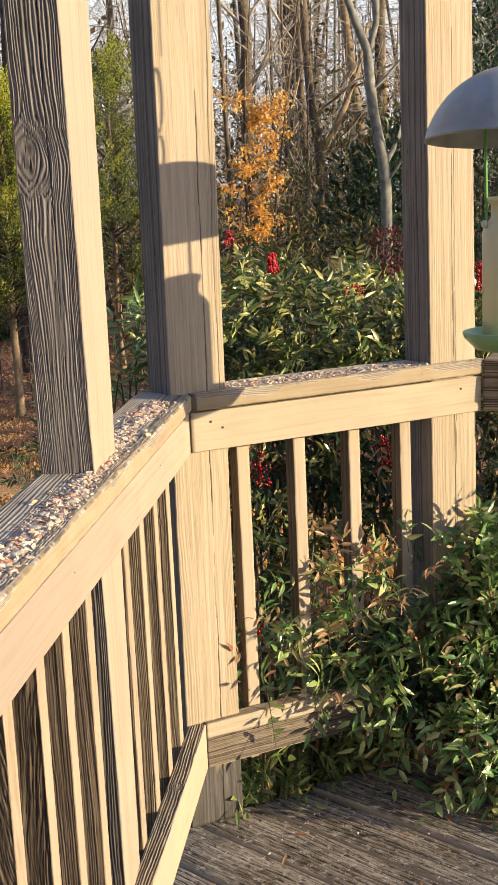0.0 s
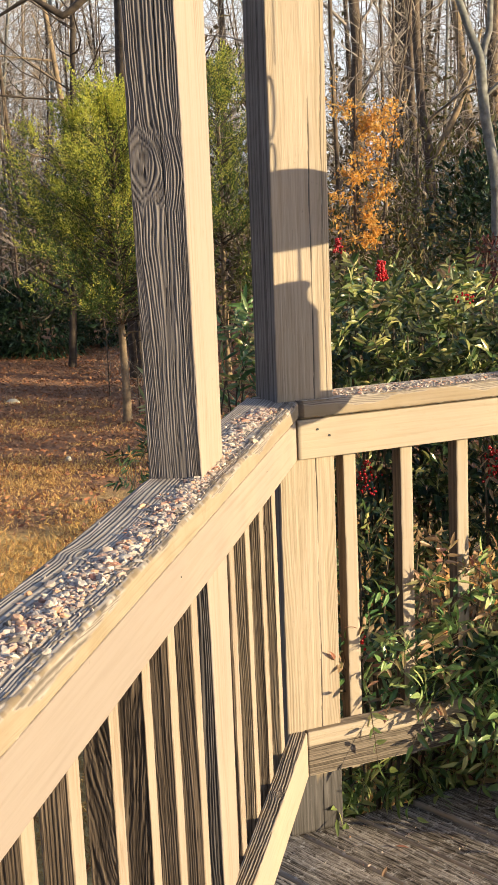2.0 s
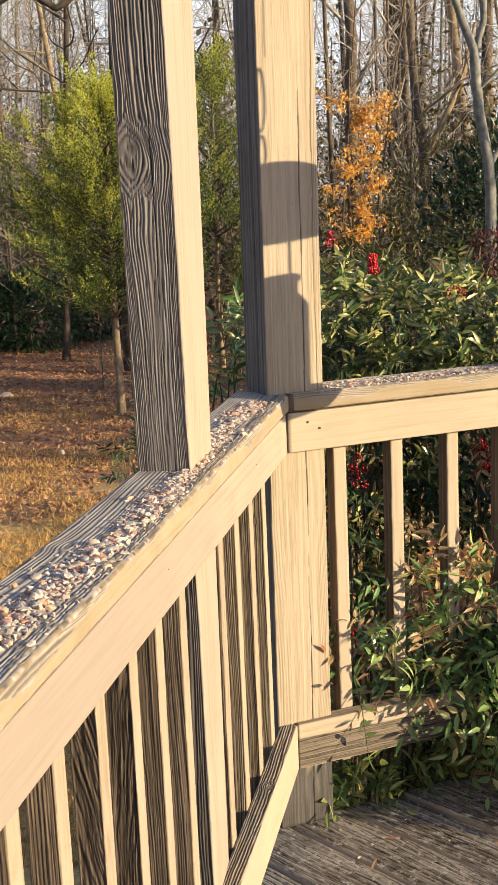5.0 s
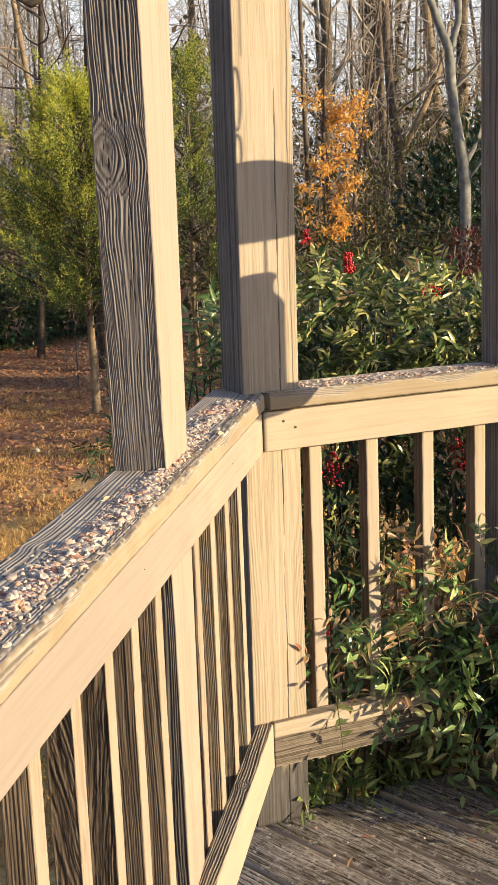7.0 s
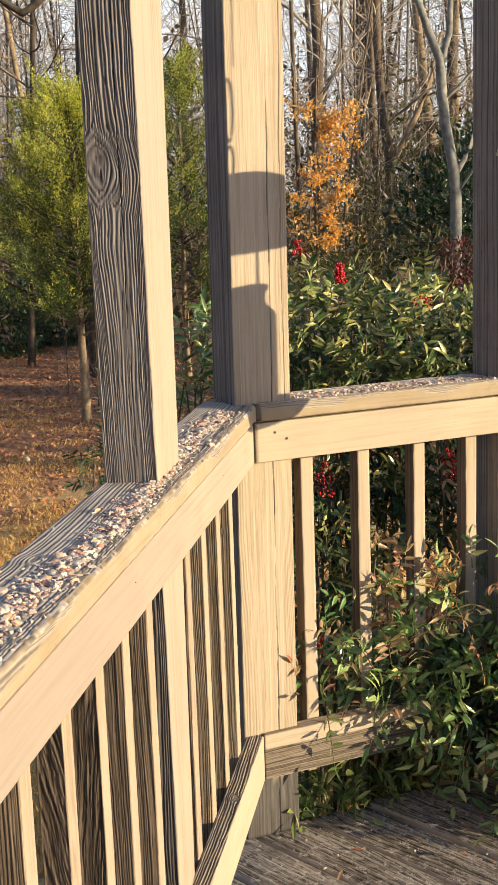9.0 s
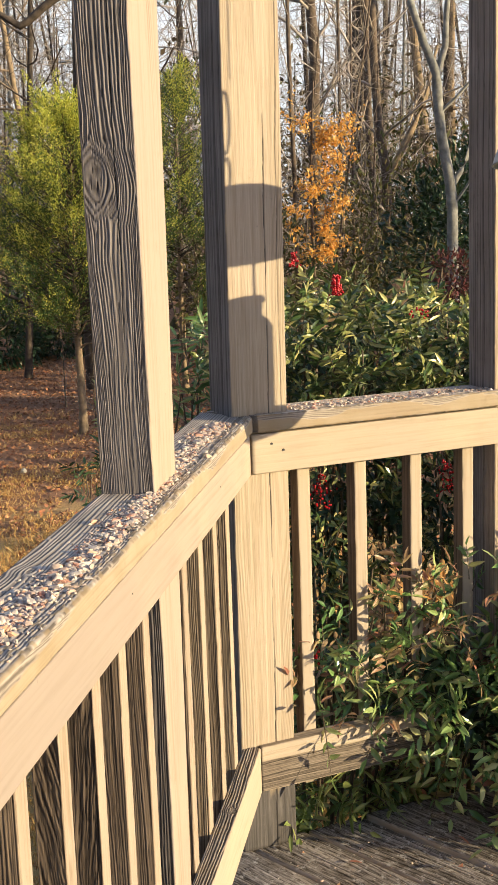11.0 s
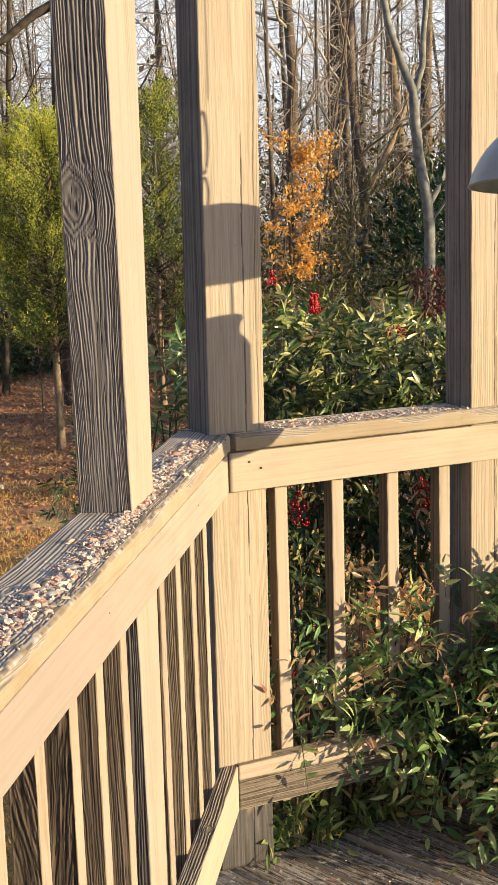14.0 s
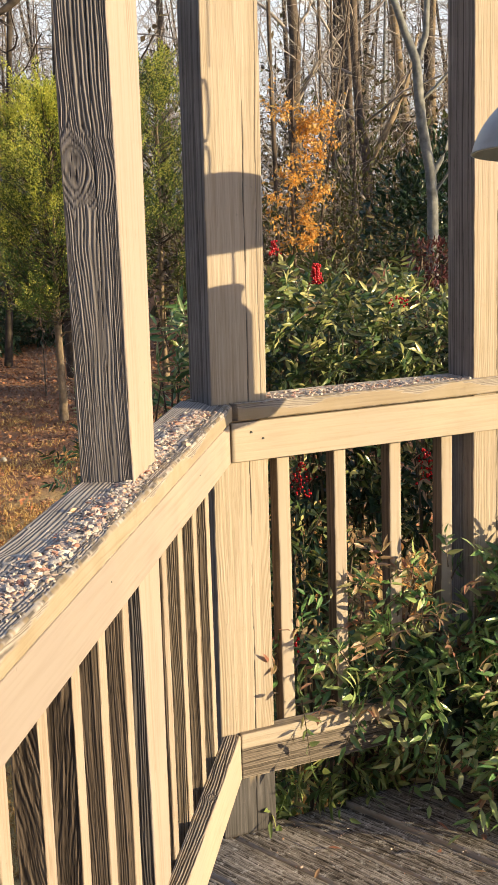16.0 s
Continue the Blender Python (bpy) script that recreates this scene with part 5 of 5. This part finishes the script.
keep = (0.6 * vnoise(gx_ * 1.1 + 30, gy_ * 1.1 + 30, 70) + 0.5 * vnoise(gx_ * 4 + 30, gy_ * 4 + 30, 72) + np.clip(0.15 * (7.7 - gy_), -0.3, 1) > 0.47 * (0.35 + 1.1 * rs.rand(n))) & (gx_ > -0.42 * gy_ - 0.3)
gx_, gy_ = gx_[keep], gy_[keep]
n = len(gx_)
pos = np.stack([gx_, gy_, ground_h(gx_, gy_)], 1)
ob = part("dry_grass", blades("dry_grass", pos, rs.normal(0, 1.0, (n, 3)) + np.array([0, 0, 0.7]), rs.normal(size=(n, 3)), rs.uniform(0.02, 0.058, n), rs.uniform(0.0035, 0.007, n)), straw_mat)
tagged(ob, "matted straw-coloured winter lawn grass", "grass", kind="stuff")
n = 110000
lx_, ly_ = rs.uniform(-8, 4.5, n), 3.4 + 15 * rs.rand(n)
keep = (0.7 * vnoise(lx_ * 1.3 + 60, ly_ * 1.3 + 60, 71) + 0.4 * vnoise(lx_ * 5 + 60, ly_ * 5 + 60, 73) + 0.17 * (ly_ - 7.3) > 0.5) | (lx_ > -0.4)
lx_, ly_ = lx_[keep], ly_[keep]
n = len(lx_)
pos = np.stack([lx_, ly_, ground_h(lx_, ly_) + 0.012], 1)
ob = part("fallen_leaves", blades("fallen_leaves", pos, rs.normal(size=(n, 3)) * np.array([1, 1, 0.25]), rs.normal(0, 0.7, (n, 3)) + np.array([0, 0, 1.0]), rs.uniform(0.02, 0.05, n), rs.uniform(0.012, 0.03, n)), litter_mat)
tagged(ob, "red-brown fallen leaves under the trees", "leaves", kind="stuff")

# ---- small things on the lawn ----
stone_mat = plain("pale_stone", (0.56, 0.50, 0.40), 0.85, 0, 0.25, 25.0, 0.01)


def lawn_stone(label, x, y, size, seed):
    """A lump of field stone, half sunk in the ground."""
    rs = np.random.RandomState(seed)
    bm = bmesh.new()
    bmesh.ops.create_icosphere(bm, subdivisions=3, radius=1.0)
    k = rs.normal(size=(5, 3))
    for v in bm.verts:
        d = np.array(v.co)
        f = 1 + 0.10 * sum(math.sin(2.2 * float(q @ d) + j) for j, q in enumerate(k)) / 2
        v.co = Vector((d[0] * size[0] * f, d[1] * size[1] * f, max(-0.3, d[2]) * size[2] * f))
    st = thing("stone", label, "stone", pose(x, y, float(ground_h(np.array([x]), np.array([y]))[0]), 0, 0, rs.uniform(0, 180)), "lawn stones")
    part("lump", bm, stone_mat, st)


lawn_stone("pale rounded field stone among fallen leaves", -3.49, 12.45, (0.085, 0.06, 0.05), 1)
lawn_stone("small whitish stone on the brown lawn", -2.22, 9.36, (0.028, 0.024, 0.03), 2)
lawn_stone("small pale stone at the wood's edge", -4.05, 11.3, (0.045, 0.035, 0.03), 3)
bare_tree(73, "dry twiggy weed standing in the lawn", (-3.02, 10.12, GZ), 0.38, 0.006, mat_=bark_brown, levels=3, kids=(2, 4), limbs=7)
bare_tree(74, "tangle of dead twigs at the cedar's foot", (-1.98, 11.35, GZ), 0.7, 0.008, mat_=bark_brown, levels=3, kids=(3, 5), limbs=16)
bare_tree(75, "dead twiggy brush behind the cedar", (-2.5, 12.6, GZ), 0.8, 0.008, mat_=bark_brown, levels=3, kids=(3, 5), limbs=16)
nandina("small dark green nandina plant on the lawn beside the deck", [(-1.24, 7.0, -0.18, 0.08, 0.12, 0.22)], 30, 18, 5, leaf_dark, 0.15, (0.05, 0.085), (0.012, 0.02), 0.0, None, None, 7)

# ---- woods added out of view to block low sky glow; open towards the low sun ----
rs = np.random.RandomState(97)
belt = thing("tree_belt", "dense woodland added out of view to block low sky glow", "woods", None, kind="stuff")
BP = []
trs = []
for k in range(170):
    a = rs.uniform(128, 312)
    d = rs.uniform(16, 24)
    x, y = d * math.cos(radians(a)), d * math.sin(radians(a))
    h = rs.uniform(6, 10)
    trs.append([(x, y, GZ, 0.16), (x + rs.normal(0, 0.2), y, GZ + h * 0.5, 0.11), (x + rs.normal(0, 0.5), y, GZ + h, 0.03)])
    for j in range(60):
        BP.append((x + rs.normal(0, 1.1), y + rs.normal(0, 1.1), GZ + h * rs.uniform(0.05, 1.0)))
BP = np.array(BP)
part("trunk_mass", tubes("trunk_mass", trs, 6), bark_brown, belt, kind="stuff")
part("foliage_mass", blades("foliage_mass", BP, rs.normal(size=BP.shape), rs.normal(size=BP.shape), rs.uniform(0.5, 1.1, len(BP)), rs.uniform(0.3, 0.6, len(BP))), leaf_dark, belt, kind="stuff")

# ---- woods added out of view to the side, to shade the wood in view ----
rs = np.random.RandomState(98)
side = thing("side_woods", "thick woodland added out of view to shade the trunks", "woods", None, kind="stuff")
trs, SPs = [], []
for k in range(120):
    y = rs.uniform(13.5, 60)
    x = max(7.0, 0.34 * y) + rs.uniform(0, 9)
    h = rs.uniform(7, 11) if k % 8 == 0 else rs.uniform(2.5, 4.8)
    trs.append([(x, y, GZ, 0.15), (x + rs.normal(0, 0.2), y, GZ + h * 0.5, 0.1), (x + rs.normal(0, 0.5), y, GZ + h, 0.03)])
    for j in range(55):
        SPs.append((x + rs.normal(0, 0.9), y + rs.normal(0, 0.9), GZ + h * rs.uniform(0.03, 1.0)))
SPs = np.array(SPs)
part("trunk_mass", tubes("trunk_mass", trs, 6), bark_brown, side, kind="stuff")
part("foliage_mass", blades("foliage_mass", SPs, rs.normal(size=SPs.shape), rs.normal(size=SPs.shape), rs.uniform(0.25, 0.6, len(SPs)), rs.uniform(0.12, 0.3, len(SPs))), leaf_dark, side, kind="stuff")

# ---- hedgerow added out of view, to shade the lawn's far half and the cedar's foot ----
leafy_shrub("tall evergreen hedgerow added out of view to shade the lawn", [(9.0 + 0.4 * (k % 2), 3.9 + 0.56 * k, GZ + h * 0.5, 0.5, 0.42, h * 0.52) for k, h in enumerate((2.0, 2.4, 2.1, 2.4, 2.8, 4.0, 4.5, 4.5, 3.9, 2.7, 2.4, 2.5, 4.2, 4.2, 3.4, 3.2))], 3000, 99, (0.16, 0.28), (0.07, 0.12), leaf_dark, "hedge", "hedgerow", 18)

# ---- the bright winter sky low behind the woods ----
m_sky, nt, b = mat("pale_sky")
em = nt.nodes.new("ShaderNodeEmission")
em.inputs["Color"].default_value, em.inputs["Strength"].default_value = (0.86, 0.93, 1.0, 1), 0.62
nt.links.new(em.outputs[0], next(x for x in nt.nodes if x.type == "OUTPUT_MATERIAL").inputs[0])
sv = [(700 * math.cos(a), 700 * math.sin(a), z) for a in np.linspace(radians(45), radians(140), 40) for z in (-60, 260)]
backdrop = part("backdrop", raw_mesh("backdrop", sv, [[(2 * k, 2 * k + 2, 2 * k + 3, 2 * k + 1) for k in range(39)]]), m_sky)
tagged(backdrop, "pale bright winter sky low behind the woods", "sky", kind="structure")

# ---- thin saplings and undergrowth between the trunks ----
for k in range(26):
    y = rs.uniform(13, 21)
    x = rs.uniform(-0.36, 0.22) * y
    if -3.6 < x < -0.9 and y < 16.5:
        continue
    bare_tree(300 + k, "thin crooked bare sapling in the undergrowth", (x, y, g), rs.uniform(3, 6.5), rs.uniform(0.012, 0.024), (rs.normal(0, 0.5), 0.1), bark_brown, 3, (3, 5), 0.1, limbs=14)
